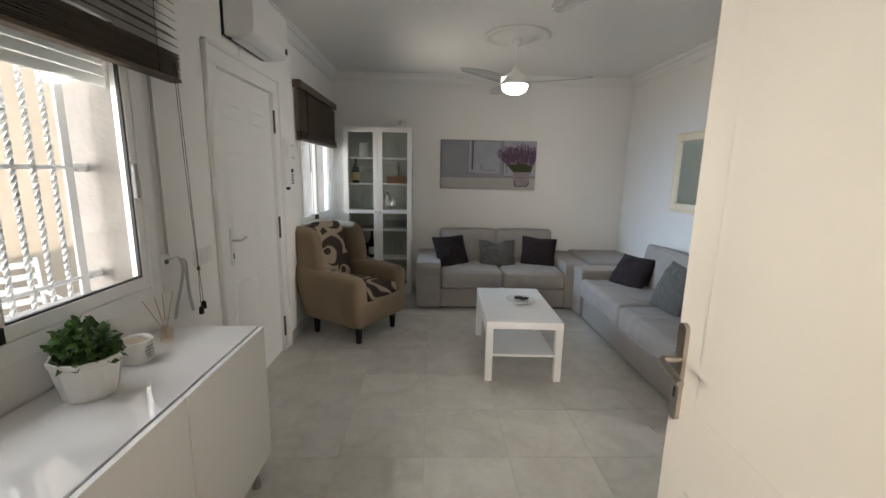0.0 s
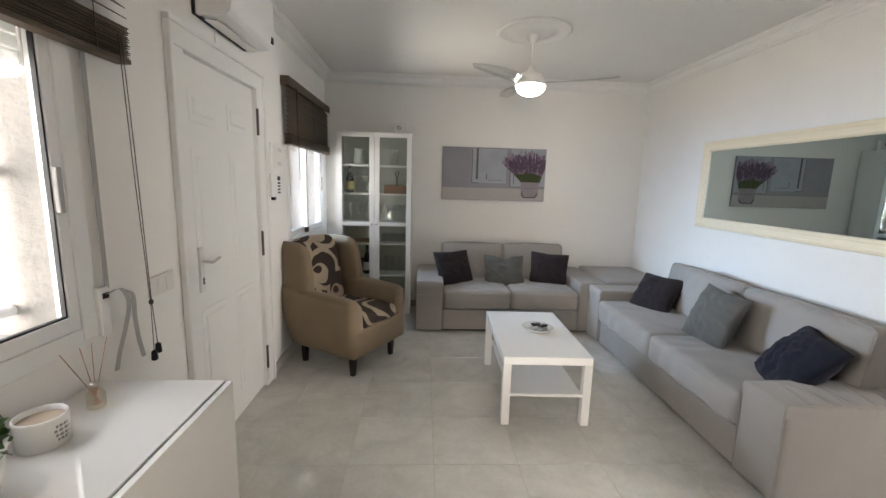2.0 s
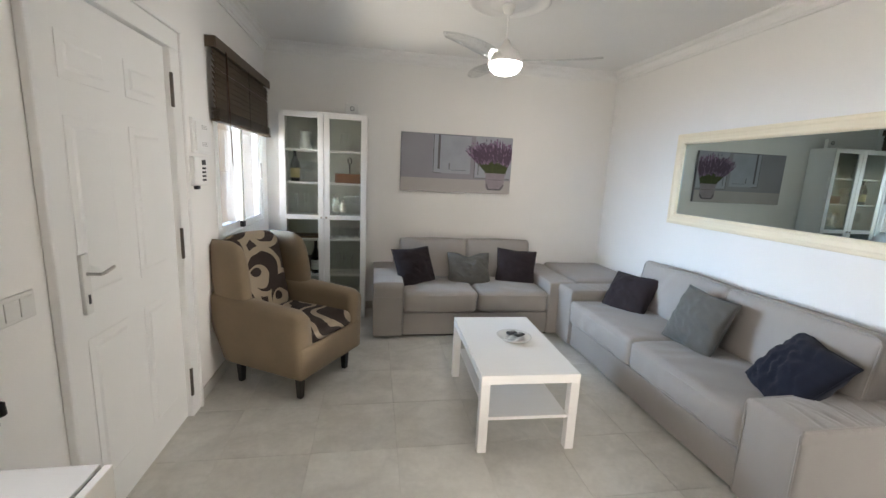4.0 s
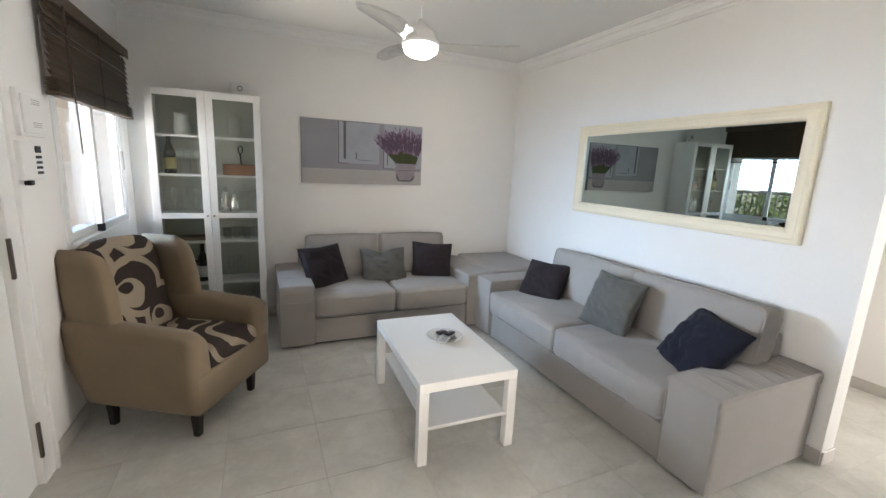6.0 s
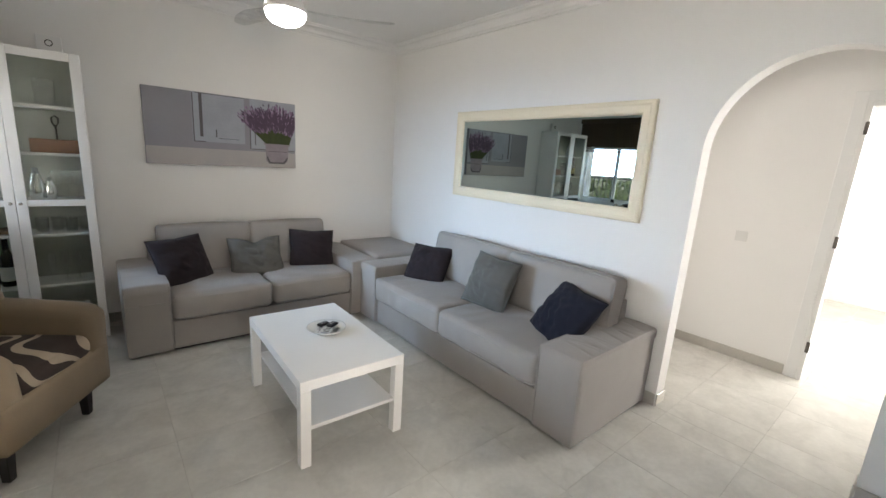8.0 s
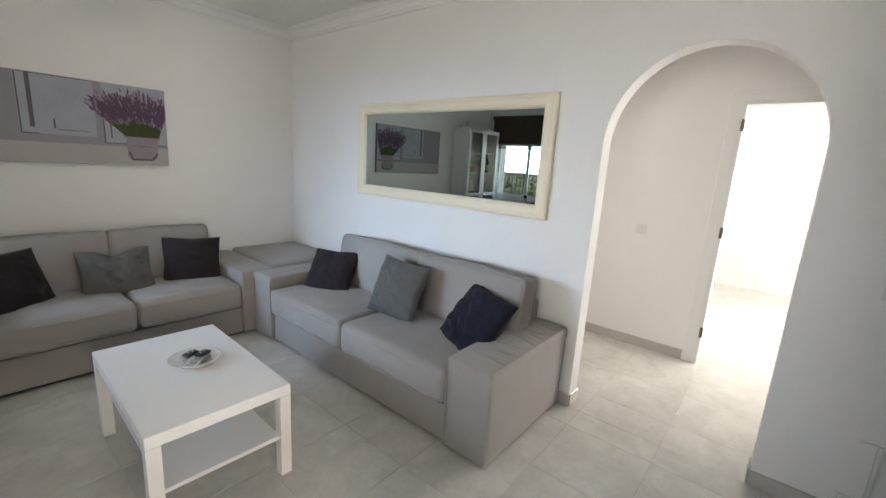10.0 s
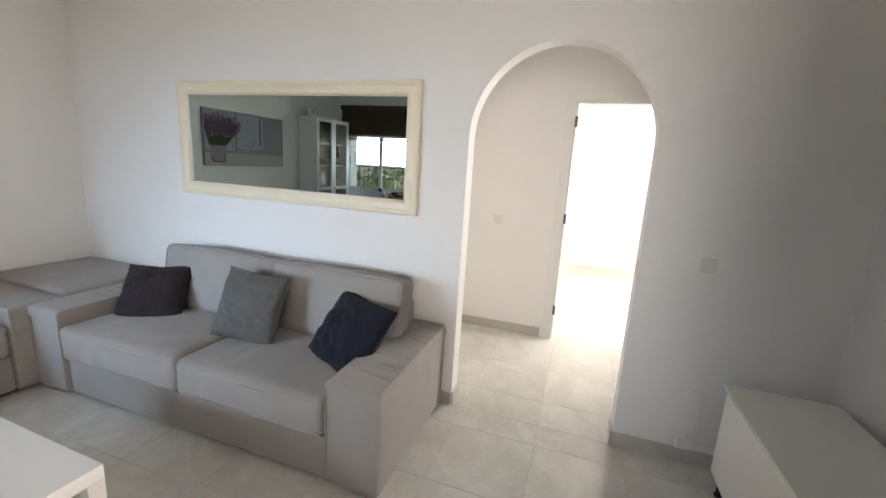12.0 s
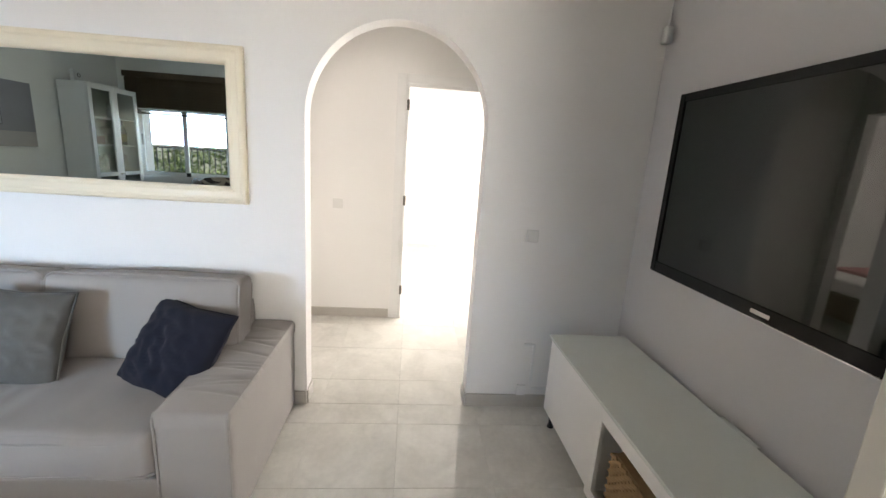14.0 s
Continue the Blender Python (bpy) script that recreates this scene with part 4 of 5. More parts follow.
for x0, x1, hx in ((KX0 + 0.001, km - 0.0015, 1), (km + 0.0015, KX1 - 0.001, -1)):
    f = 0.052
    y0, y1 = KY0 - 0.021, KY0 - 0.002
    z0, z1 = 0.088, KZ - 0.002
    dr = part("door", boxes((x0, x0 + f, y0, y1, z0, z1), (x1 - f, x1, y0, y1, z0, z1), (x0 + f, x1 - f, y0, y1, z0, z0 + f), (x0 + f, x1 - f, y0, y1, z1 - f, z1), (x0 + f, x1 - f, y0, y1, 0.995, 1.038), w=0.002), LACQ, c)
    for za, zb in ((z0 + f, 0.995), (1.038, z1 - f)):
        g = part("pane", boxes((x0 + f - 0.004, x1 - f + 0.004, y0 + 0.009, y0 + 0.012, za - 0.004, zb + 0.004)), CABGLASS, dr)
        g.visible_shadow = False
    part("knob", lathe([(0.004, 0.0), (0.004, 0.012), (0.010, 0.016), (0.010, 0.024), (0.006, 0.027)], 14), NICKEL, dr).matrix_basis = pose(x1 - 0.022 if hx > 0 else x0 + 0.022, y0, 1.016, 90)


def glassware(x, y, z, profile, label, name, group="", mat=None):
    o = part(name, lathe(profile, 20, cap=False), mat or GLASSWARE, smooth=True)
    o.matrix_basis = pose(x, y, z)
    return tagged(o, label, "glass" if name.endswith("glass") else name.split("_")[-1], group)


WINEG = [(0.030, 0.0), (0.028, 0.003), (0.004, 0.008), (0.0035, 0.085), (0.012, 0.095), (0.032, 0.125), (0.036, 0.155), (0.029, 0.195)]
FLUTE = [(0.028, 0.0), (0.026, 0.003), (0.004, 0.008), (0.0035, 0.075), (0.016, 0.095), (0.024, 0.14), (0.021, 0.205)]
TUMBL = [(0.0, 0.004), (0.030, 0.004), (0.036, 0.10), (0.0365, 0.102), (0.034, 0.102), (0.029, 0.012), (0.0, 0.012)]
first = {}


def place_glass(key, prof, x, y, z, label, group):
    if key in first:
        copy_thing(first[key], pose(x, y, z))
    else:
        first[key] = glassware(x, y, z, prof, label, key, group)


for k in range(5):
    place_glass("wine_glass", WINEG, KX0 + 0.19 + 0.055 * k, KY0 + 0.09 + 0.07 * (k % 2), 1.345, "clear stemmed wine glass on the cabinet shelf", "wine glasses")
for k in range(4):
    place_glass("champagne_glass", FLUTE, KX0 + 0.13 + 0.075 * k, KY0 + 0.09 + 0.06 * (k % 2), 1.030, "clear champagne flute on the cabinet shelf", "champagne flutes")
for k in range(3):
    place_glass("wine_glass", WINEG, km + 0.20 + 0.055 * k, KY0 + 0.10 + 0.06 * (k % 2), 1.030, "", "")
for k in range(4):
    place_glass("tumbler_glass", TUMBL, km + 0.10 + 0.075 * k, KY0 + 0.11 + 0.05 * (k % 2), 0.800, "clear glass tumbler on the cabinet shelf", "tumblers")
for k in range(3):
    place_glass("champagne_glass", FLUTE, km + 0.12 + 0.07 * k, KY0 + 0.12, 0.445, "", "")
FROST = plain("frosted_glass", (0.62, 0.64, 0.62), 0.45)
glassware(KX0 + 0.215, KY0 + 0.13, 1.650, [(0.0, 0.002), (0.050, 0.002), (0.062, 0.05), (0.050, 0.13), (0.056, 0.165), (0.053, 0.165), (0.047, 0.13), (0.0, 0.012)], "frosted white glass pitcher on the top shelf", "glass_pitcher", mat=FROST)
glassware(km + 0.195, KY0 + 0.13, 1.650, [(0.0, 0.003), (0.052, 0.003), (0.056, 0.17)], "clear glass cylinder vase on the top shelf", "glass_vase")


def bottle(x, y, z, lab, label, h=0.30):
    b = thing("wine_bottle", label, "bottle", pose(x, y, z), group="bottles")
    part("bottle_glass", lathe([(0.0, 0.0), (0.040, 0.0), (0.043, 0.01), (0.043, h * 0.50), (0.036, h * 0.62), (0.016, h * 0.78), (0.014, h * 0.97), (0.016, h), (0.0, h)], 24, cap=False), BOTTLE, b, smooth=True)
    part("foil", lathe([(0.0165, h * 0.76), (0.0152, h * 0.98), (0.0165, h + 0.003), (0.0, h + 0.004)], 20, cap=False), DARKPLASTIC, b, smooth=True)
    part("paper_label", lathe([(0.0436, h * 0.12), (0.0436, h * 0.42)], 24, cap=False), lab, b, "paper label", smooth=True)
    return b


bottle(KX0 + 0.115, KY0 + 0.11, 1.345, LABEL, "dark wine bottle with gold label in the cabinet")
bottle(KX0 + 0.300, KY0 + 0.10, 0.445, WLABEL, "dark sparkling wine bottle with white label", 0.32)
ib = tagged(part("ice_bucket", lathe([(0.0, 0.0), (0.05, 0.0), (0.066, 0.15), (0.070, 0.152), (0.062, 0.152), (0.047, 0.01), (0.0, 0.01)], 24, cap=False), DARKPLASTIC, smooth=True), "dark ice bucket behind the bottle in the cabinet", "bucket")
ib.matrix_basis = pose(KX0 + 0.205, KY0 + 0.17, 0.445)
tagged(part("serving_tray", boxes((KX0 + 0.07, KX0 + 0.36, KY0 + 0.06, KY1 - 0.04, 0.801, 0.823), w=0.006), BEDWOOD), "flat dark tray lying on a cabinet shelf", "tray")
wb = thing("cutlery_caddy", "brown wooden caddy with a looped leather handle", "caddy")
x0, x1 = km + 0.095, km + 0.345
part("box", boxes((x0, x1, KY0 + 0.06, KY0 + 0.072, 1.346, 1.435), (x0, x1, KY0 + 0.20, KY0 + 0.212, 1.346, 1.435), (x0, x0 + 0.012, KY0 + 0.072, KY0 + 0.20, 1.346, 1.435), (x1 - 0.012, x1, KY0 + 0.072, KY0 + 0.20, 1.346, 1.435), (x0, x1, KY0 + 0.072, KY0 + 0.20, 1.346, 1.354), w=0.002, seg=1), WALNUT, wb)
xm = (x0 + x1) / 2 + 0.01
part("handle", tube([(xm, KY0 + 0.136, 1.354), (xm, KY0 + 0.136, 1.515), (xm - 0.016, KY0 + 0.136, 1.545), (xm - 0.018, KY0 + 0.136, 1.575), (xm, KY0 + 0.136, 1.592), (xm + 0.018, KY0 + 0.136, 1.575), (xm + 0.016, KY0 + 0.136, 1.545), (xm, KY0 + 0.136, 1.52)], 0.006, 6), DARKWOOD, wb, "dark looped handle")
for dx, h, r in ((0.10, 0.212, 0.042), (0.165, 0.150, 0.033)):
    sk = tagged(part("cocktail_shaker", lathe([(0.0, 0.0), (r * 0.8, 0.0), (r, h * 0.25), (r, h * 0.5), (r * 0.62, h * 0.76), (r * 0.62, h * 0.8), (r * 0.5, h * 0.86), (r * 0.42, h * 0.87), (r * 0.42, h), (0.0, h)], 24, cap=False), CHROME, smooth=True), "polished steel cocktail shaker on the cabinet shelf", "shaker", "cocktail shakers")
    sk.matrix_basis = pose(km + dx, KY0 + 0.09, 1.0305)
rk = thing("bottle_rack", "dark box holding white bottles on the bottom shelf", "rack")
part("tray", boxes((km + 0.03, km + 0.36, KY0 + 0.05, KY0 + 0.22, 0.0855, 0.125), w=0.004), BEDWOOD, rk)
for k in range(3):
    part("bottle", lathe([(0.0, 0.126), (0.035, 0.126), (0.035, 0.20), (0.016, 0.235), (0.016, 0.26), (0, 0.26)], 16, km + 0.10 + 0.09 * k, KY0 + 0.13, cap=False), WLABEL, rk, smooth=True)
sn = thing("alarm_siren", "small white alarm box with a round lens", "alarm")
part("casing", boxes((-0.282, -0.152, 5.36, 5.40, KZ + 0.001, KZ + 0.118), w=0.005), PLASTIC, sn)
part("lens_ring", lathe([(0.021, 0.0), (0.021, 0.004), (0.016, 0.005), (0.016, 0.0)], 24, cap=False), DARKPLASTIC, sn).matrix_basis = pose(-0.217, 5.36, KZ + 0.070, 90)

# ---- armchair ----
f_dir = -31.7
ch = thing("wing_armchair", "beige suede wing armchair with dark swirl-patterned cushions", "armchair", pose(-0.531, 4.029, 0, 0, 0, f_dir))
# local axes: x is forward, y to the sitter's left
part("seat_base", soft_box(-0.285, 0.332, -0.326, 0.326, 0.165, 0.38, 0.022, 12, (0.006, 0.004, 0), 0.003), SUEDE, ch, smooth=True)


def chair_arm(s):
    """Padded arm with a rounded top that dips towards its front and flares outwards."""
    bm = bmesh.new()
    n, m = 14, 16
    rings = []
    for i in range(n + 1):
        u = i / n
        x = -0.285 + 0.61 * u
        top = 0.640 - 0.035 * u - 0.03 * max(0, (u - 0.86) / 0.14) ** 2
        half = 0.068 + 0.005 * math.sin(math.pi * u) - 0.010 * max(0, (u - 0.90) / 0.10) ** 2
        yc = 0.270 + 0.010 * (1 - u)
        ring = []
        for k in range(m):
            a = 2 * math.pi * k / m
            dy = half * math.copysign(abs(math.cos(a)) ** 0.42, math.cos(a))
            zz = (0.17 + top) / 2 + (top - 0.17) / 2 * math.copysign(abs(math.sin(a)) ** (0.35 if math.sin(a) > 0 else 0.2), math.sin(a))
            out = 0.020 * max(0, (zz - 0.35) / 0.3)
            ring.append(bm.verts.new((x - 0.19 * (1 - u) ** 2 * (zz - 0.17) / 0.45, s * (yc + dy + out), zz)))
        rings.append(ring)
    for a, b in zip(rings, rings[1:]):
        for k in range(m):
            bm.faces.new((a[k], a[(k + 1) % m], b[(k + 1) % m], b[k]))
    bm.faces.new(rings[0][::-1])
    bm.faces.new(rings[-1])
    return bm


def chair_wing(s):
    """Upright wing that leans back and rounds over at its top."""
    bm = bmesh.new()
    n, m = 14, 16
    rings = []
    for i in range(n + 1):
        u = i / n
        z = 0.52 + 0.465 * u
        lean = -0.10 * u
        back = -0.385 + lean
        front = -0.110 + 0.02 * math.sin(math.pi * u) + lean * 0.75 - 0.07 * max(0, (u - 0.78) / 0.22) ** 2.5 + 0.05 * max(0, 0.25 - u)
        half = 0.050 * (1 if u < 0.9 else math.sqrt(max(0.05, 1 - ((u - 0.9) / 0.1) ** 2)))
        yc = 0.290 - 0.012 * u
        ring = []
        for k in range(m):
            a = 2 * math.pi * k / m
            ex = math.copysign(abs(math.cos(a)) ** 0.5, math.cos(a))
            ey = math.copysign(abs(math.sin(a)) ** 0.7, math.sin(a))
            ring.append(bm.verts.new(((front + back) / 2 + (front - back) / 2 * ex, s * (yc + half * ey), z)))
        rings.append(ring)
    for a, b in zip(rings, rings[1:]):
        for k in range(m):
            bm.faces.new((a[k], a[(k + 1) % m], b[(k + 1) % m], b[k]))
    bm.faces.new(rings[0][::-1])
    bm.faces.new(rings[-1])
    return bm


for s in (-1, 1):
    part("armrest", chair_arm(s), SUEDE, ch, smooth=True)
    part("wing", chair_wing(s), SUEDE, ch, smooth=True)
bm = soft_box(-0.055, 0.055, -0.285, 0.285, -0.31, 0.51, 0.05, 10, (0.01, 0, 0.015), 0.003)
part("backrest", bm, SUEDE, ch, smooth=True).matrix_basis = pose(-0.375, 0, 0.455, 0, -11.5)
bm = soft_box(-0.06, 0.06, -0.232, 0.232, -0.04, 0.555, 0.06, 14, (0.035, 0, 0.03), 0.004)
part("back_cushion", bm, SWIRL_BACK, ch, "beige cushion with dark brown swirls", smooth=True).matrix_basis = pose(-0.285, 0, 0.44, 0, -13)
part("seat_cushion", soft_box(-0.24, 0.325, -0.228, 0.228, 0.36, 0.475, 0.045, 14, (0.015, 0, 0.025), 0.004), SWIRL_SEAT, ch, "beige cushion with dark brown swirls", smooth=True)
for x, y in ((0.245, -0.24), (0.245, 0.24), (-0.265, -0.24), (-0.265, 0.24)):
    bm = bmesh.new()
    for q in box(bm, x - 0.026, x + 0.026, y - 0.026, y + 0.026, 0.0, 0.185):
        if q.co.z < 0.05:
            q.co.x, q.co.y = x + (q.co.x - x) * 0.66, y + (q.co.y - y) * 0.66
    part("leg", bevel(bm, 0.003, 1), DARKWOOD, ch, "tapered black wooden leg")

# ---- sofas ----


def arm_cover(x0, x1, depth, top, creases, seed):
    """The cloth over an arm: rounded edges, short sides and slack creases that run across it."""
    rr = random.Random(seed)
    cuts = [(rr.uniform(0.04, depth - 0.10), rr.uniform(-0.5, 0.3), rr.uniform(0.006, 0.012), rr.uniform(0.003, 0.0075), rr.uniform(0.0, 0.6)) for _ in range(creases)]
    r = 0.014
    prof = [(x0 - 0.003, top - 0.060), (x0 - 0.004, top - 0.030), (x0 - 0.003, top - r), (x0 + r * 0.29, top - r * 0.29), (x0 + r, top)]
    prof += [(x0 + r + (x1 - x0 - 2 * r) * k / 12, top) for k in range(1, 12)]
    prof += [(x1 - r, top), (x1 - r * 0.29, top - r * 0.29), (x1 + 0.003, top - r), (x1 + 0.004, top - 0.030), (x1 + 0.003, top - 0.060)]
    bm = bmesh.new()
    rows = []
    n = 150
    for j in range(n + 1):
        y = -0.005 + (depth - 0.015) * j / n
        end = min(1.0, (j + 0.001) / 2)
        row = []
        for x, z in prof:
            u = (x - x0) / (x1 - x0)
            d = sum(a * max(0.0, 1 - abs(u - c) * 1.1) * math.exp(-((y - yk - sl * (x - x0)) / sg) ** 2) for yk, sl, sg, a, c in cuts)
            puff = 0.006 * math.sin(math.pi * min(1, max(0, u))) + 0.0025 * noise.noise(Vector((x * 6 + seed, y * 6, 0)))
            up = 1.0 if z > top - 0.02 else 0.0
            row.append(bm.verts.new((x, y, z + up * (puff - d) - (1 - end) * 0.012 * up)))
        rows.append(row)
    for a, b in zip(rows, rows[1:]):
        for k in range(len(prof) - 1):
            bm.faces.new((a[k], a[k + 1], b[k + 1], b[k]))
    low = [bm.verts.new((x, -0.007, top - 0.060)) for x, z in prof]
    for k in range(len(prof) - 1):
        if 1 < k < len(prof) - 3:
            bm.faces.new((rows[0][k], low[k], low[k + 1], rows[0][k + 1]))
    return bm


def sofa(width, depth, label, m, creases, shift=0.0):
    """Local: x along the width from 0, y from the front (0) to the wall (depth)."""
    so = thing("sofa", label, "sofa", m, group="taupe sofas")
    aw, ah, sh = 0.262, 0.520, 0.435
    part("base", boxes((aw + 0.004, width - aw - 0.004, 0.020, depth - 0.02, 0.024, 0.230), w=0.008), SOFA, so)
    # inset black block fills the floor gap to draw the shade under the sofa
    part("under_shade_block", boxes((0.03, width - 0.03, 0.060, depth - 0.04, 0.0, 0.030)), DARKPLASTIC, so)
    for x0, x1 in ((0, aw), (width - aw, width)):
        arm = part("armrest", soft_box(x0, x1, 0.0, depth - 0.02, 0.022, ah - 0.012, 0.012, 14, (0.004, 0.004, 0), 0.003, x0), SOFA, so, smooth=True)
        part("arm_cover", arm_cover(x0, x1, depth, ah, creases if x0 < 0.1 else creases // 2, round(width * 10 + x0 * 3)), SOFA, arm, smooth=True)
        if creases < 6:
            part("seam", tube([(x0 - 0.002, 0.05, 0.385), (x0 - 0.001, -0.001, 0.385), (x1 + 0.001, -0.001, 0.385), (x1 + 0.002, 0.05, 0.385)], 0.0045, 6), SOFA, arm)
        for e in (x0 + 0.005, x1 - 0.005):
            part("piping", tube([(e, 0.001, 0.035), (e, -0.005, ah - 0.02), (e, 0.004, ah - 0.004), (e, depth - 0.05, ah - 0.003)], 0.0050, 6), SOFA, arm)
    part("back_frame", soft_box(aw - 0.06, width - aw + 0.06, depth - 0.16, depth - 0.015, 0.25, 0.66, 0.03, 8, (0, 0, 0), 0.002), SOFA, so, smooth=True)
    mid = width / 2
    for k, (x0, x1) in enumerate(((aw + 0.008, mid - 0.006), (mid + 0.006, width - aw - 0.008))):
        cu = part("seat_cushion", soft_box(x0, x1, -0.014, depth - 0.22, 0.240, sh, 0.036, 22, (0.0, 0.014, 0.022), 0.008, k * 5 + width), SOFA_SOFT, so, smooth=True)
        for z, r in ((sh - 0.036, 0.0048), (0.268, 0.0042)):
            part("seam", tube([(x0 + 0.001, 0.03, z), (x0 + 0.004, 0.004, z), (x0 + 0.03, -0.013, z), ((x0 + x1) / 2, -0.023 if z > 0.3 else -0.020, z + 0.003), (x1 - 0.03, -0.013, z), (x1 - 0.004, 0.004, z), (x1 - 0.001, 0.03, z)], r, 6), SOFA, cu)
        bm = soft_box(x0 - 0.010, x1 - 0.004, -0.085, 0.085, -0.02, 0.388, 0.034, 22, (0, 0.026, 0.010), 0.007, k * 3 + width)
        bc = part("back_cushion", bm, SOFA_SOFT, so, smooth=True)
        bc.matrix_basis = pose(shift, depth - 0.255, 0.435, -9 - 1.5 * k, 0, 0)
        a0, a1 = x0 - 0.004, x1 - 0.010
        for y in (-0.074, 0.074):
            part("piping", tube([(a0, y, 0.01), (a0, y, 0.345), (a0 + 0.008, y, 0.368), (a0 + 0.03, y, 0.384), ((a0 + a1) / 2, y * 1.02, 0.393), (a1 - 0.03, y, 0.384), (a1 - 0.008, y, 0.368), (a1, y, 0.345), (a1, y, 0.01)], 0.0056, 6), SOFA, bc)
    return so


sofa(1.90, 0.86, "taupe grey fabric two-seat sofa with wide arms", pose(0.012, 4.640, 0), 4)
sofa(2.27, 0.855, "long taupe grey fabric sofa with wide arms", pose(1.740, 2.365, 0) @ Matrix.Rotation(radians(90), 4, "Z") @ Matrix.Diagonal((1, -1, 1, 1)), 15, -0.085)
ot = thing("ottoman", "square taupe fabric ottoman filling the corner", "ottoman")
part("base", soft_box(1.935, 2.575, 4.70, 5.47, 0.03, 0.43, 0.03, 8, (0, 0, 0), 0.002), SOFA, ot, smooth=True)
part("top_pad", soft_box(1.925, 2.580, 4.66, 5.475, 0.425, 0.545, 0.035, 14, (0, 0, 0.012), 0.006, 9), SOFA, ot, smooth=True)
for x in (2.0, 2.5):
    for y in (4.78, 5.4):
        part("foot", boxes((x - 0.03, x + 0.03, y - 0.03, y + 0.03, 0, 0.045)), DARKPLASTIC, ot)


def scatter_cushion(w, h, t, m, mat, seed, label, dent=0.0, crumple=1.0):
    p = thing("scatter_cushion", label, "cushion", m, group="scatter cushions")
    part("cover", pillow_mesh(w, h, t, seed, dent, crumple), mat, p, smooth=True)
    pts = []
    for a, b in (((-1, -1), (1, -1)), ((1, -1), (1, 1)), ((1, 1), (-1, 1)), ((-1, 1), (-1, -1))):
        for k in range(12):
            u, v = a[0] + (b[0] - a[0]) * k / 12, a[1] + (b[1] - a[1]) * k / 12
            pin = 1 - 0.17 * (1 - abs(u * v)) * (abs(u) ** 4 + abs(v) ** 4) / 2
            pts.append((u * w / 2 * pin, 0, v * h / 2 * pin - (dent * max(0, v) ** 2 * math.exp(-(u / 0.35) ** 2) if dent else 0)))
    part("piping", tube(pts + pts[:1], 0.004, 5), mat, p)
    return p


# on the two-seater
scatter_cushion(0.410, 0.405, 0.20, pose(0.403, 5.000, 0.575, -28, -1, 25), PLUM, 1, "dark brown velvet scatter cushion leaning on the armrest")
scatter_cushion(0.425, 0.360, 0.18, pose(0.949, 5.030, 0.552, -30, -0.5, -4), GREYV, 2, "crumpled grey velvet scatter cushion", 0.04, 2.2)
scatter_cushion(0.405, 0.390, 0.20, pose(1.433, 5.018, 0.566, -16, 4, -8), PLUM, 3, "dark brown velvet scatter cushion")
# on the long sofa
scatter_cushion(0.415, 0.395, 0.20, pose(2.135, 4.160, 0.546, -35, -2, -70), PLUM, 4, "dark brown velvet scatter cushion leaning in the sofa corner")
scatter_cushion(0.415, 0.395, 0.19, pose(2.100, 3.365, 0.615, -23, 2, -90), GREYV, 5, "grey velvet scatter cushion against the back cushions")
scatter_cushion(0.430, 0.415, 0.20, pose(2.125, 2.745, 0.562, -37, 4, -112), NAVY, 6, "charcoal blue velvet scatter cushion tipped on its corner", 0.0, 1.5)

# ---- coffee table ----
tb = thing("coffee_table", "plain white lacquered coffee table with lower shelf", "coffee table", pose(0.862, 3.490, 0, 0, 0, -1.6))
part("tabletop", boxes((-0.275, 0.275, -0.45, 0.45, 0.400, 0.450), w=0.0025), LACQ, tb)
for x in (-0.275, 0.225):
    for y in (-0.45, 0.40):
        part("leg", boxes((x, x + 0.05, y, y + 0.05, 0, 0.3995), w=0.0025), LACQ, tb)
part("shelf", boxes((-0.225, 0.225, -0.44, 0.44, 0.188, 0.206), w=0.0015), LACQ, tb)
DISHX, DISHY = 0.905, 3.512
tr = thing("plate", "round white dish with a raised rim on the table", "plate", pose(DISHX, DISHY, 0.4505))
part("dish", lathe([(0.0, 0.002), (0.066, 0.002), (0.076, 0.006), (0.108, 0.026), (0.111, 0.029), (0.106, 0.029), (0.074, 0.011), (0.0, 0.009)], 48, cap=False), CERAMIC, tr, smooth=True)
for k, (x, y, a) in enumerate(((-0.030, 0.012, 68), (-0.012, -0.030, 48))):
    lf = thing("leaflet", "folded white printed leaflet lying in the dish", "leaflet", pose(DISHX + x, DISHY + y, 0.4625 + 0.008 * k, 3, 2, a), group="leaflets")
    part("paper", boxes((-0.066, 0.066, -0.030, 0.030, 0, 0.003), w=0.0008, seg=1), WLABEL, lf)
    for q in range(5):
        part("print", boxes((-0.055 + 0.023 * q, -0.040 + 0.023 * q, -0.020, 0.018 - 0.008 * (q % 2), 0.0031, 0.0036)), PRINT if q % 2 else STRAP, lf, "grey printed bars")
for k, (x, y, a) in enumerate(((-0.002, 0.040, 20), (0.038, 0.004, 30))):
    rm = thing("remote_control", "small rounded black gate remote lying in the dish", "remote control", pose(DISHX + x, DISHY + y, 0.4745 + 0.002 * k, 0, 0, a), group="remote controls")
    part("body", soft_box(-0.034, 0.034, -0.021, 0.021, 0, 0.014, 0.007, 8, (0, 0.003, 0.002)), REMOTE, rm, smooth=True)
    for j in range(2):
        part("button", lathe([(0.0, 0.0145), (0.006, 0.0145), (0.006, 0.0172), (0.0, 0.0176)], 12, -0.012 + 0.022 * j, 0.0), STRAP, rm)
rm = thing("keys", "small bunch of steel keys lying in the dish", "keys")
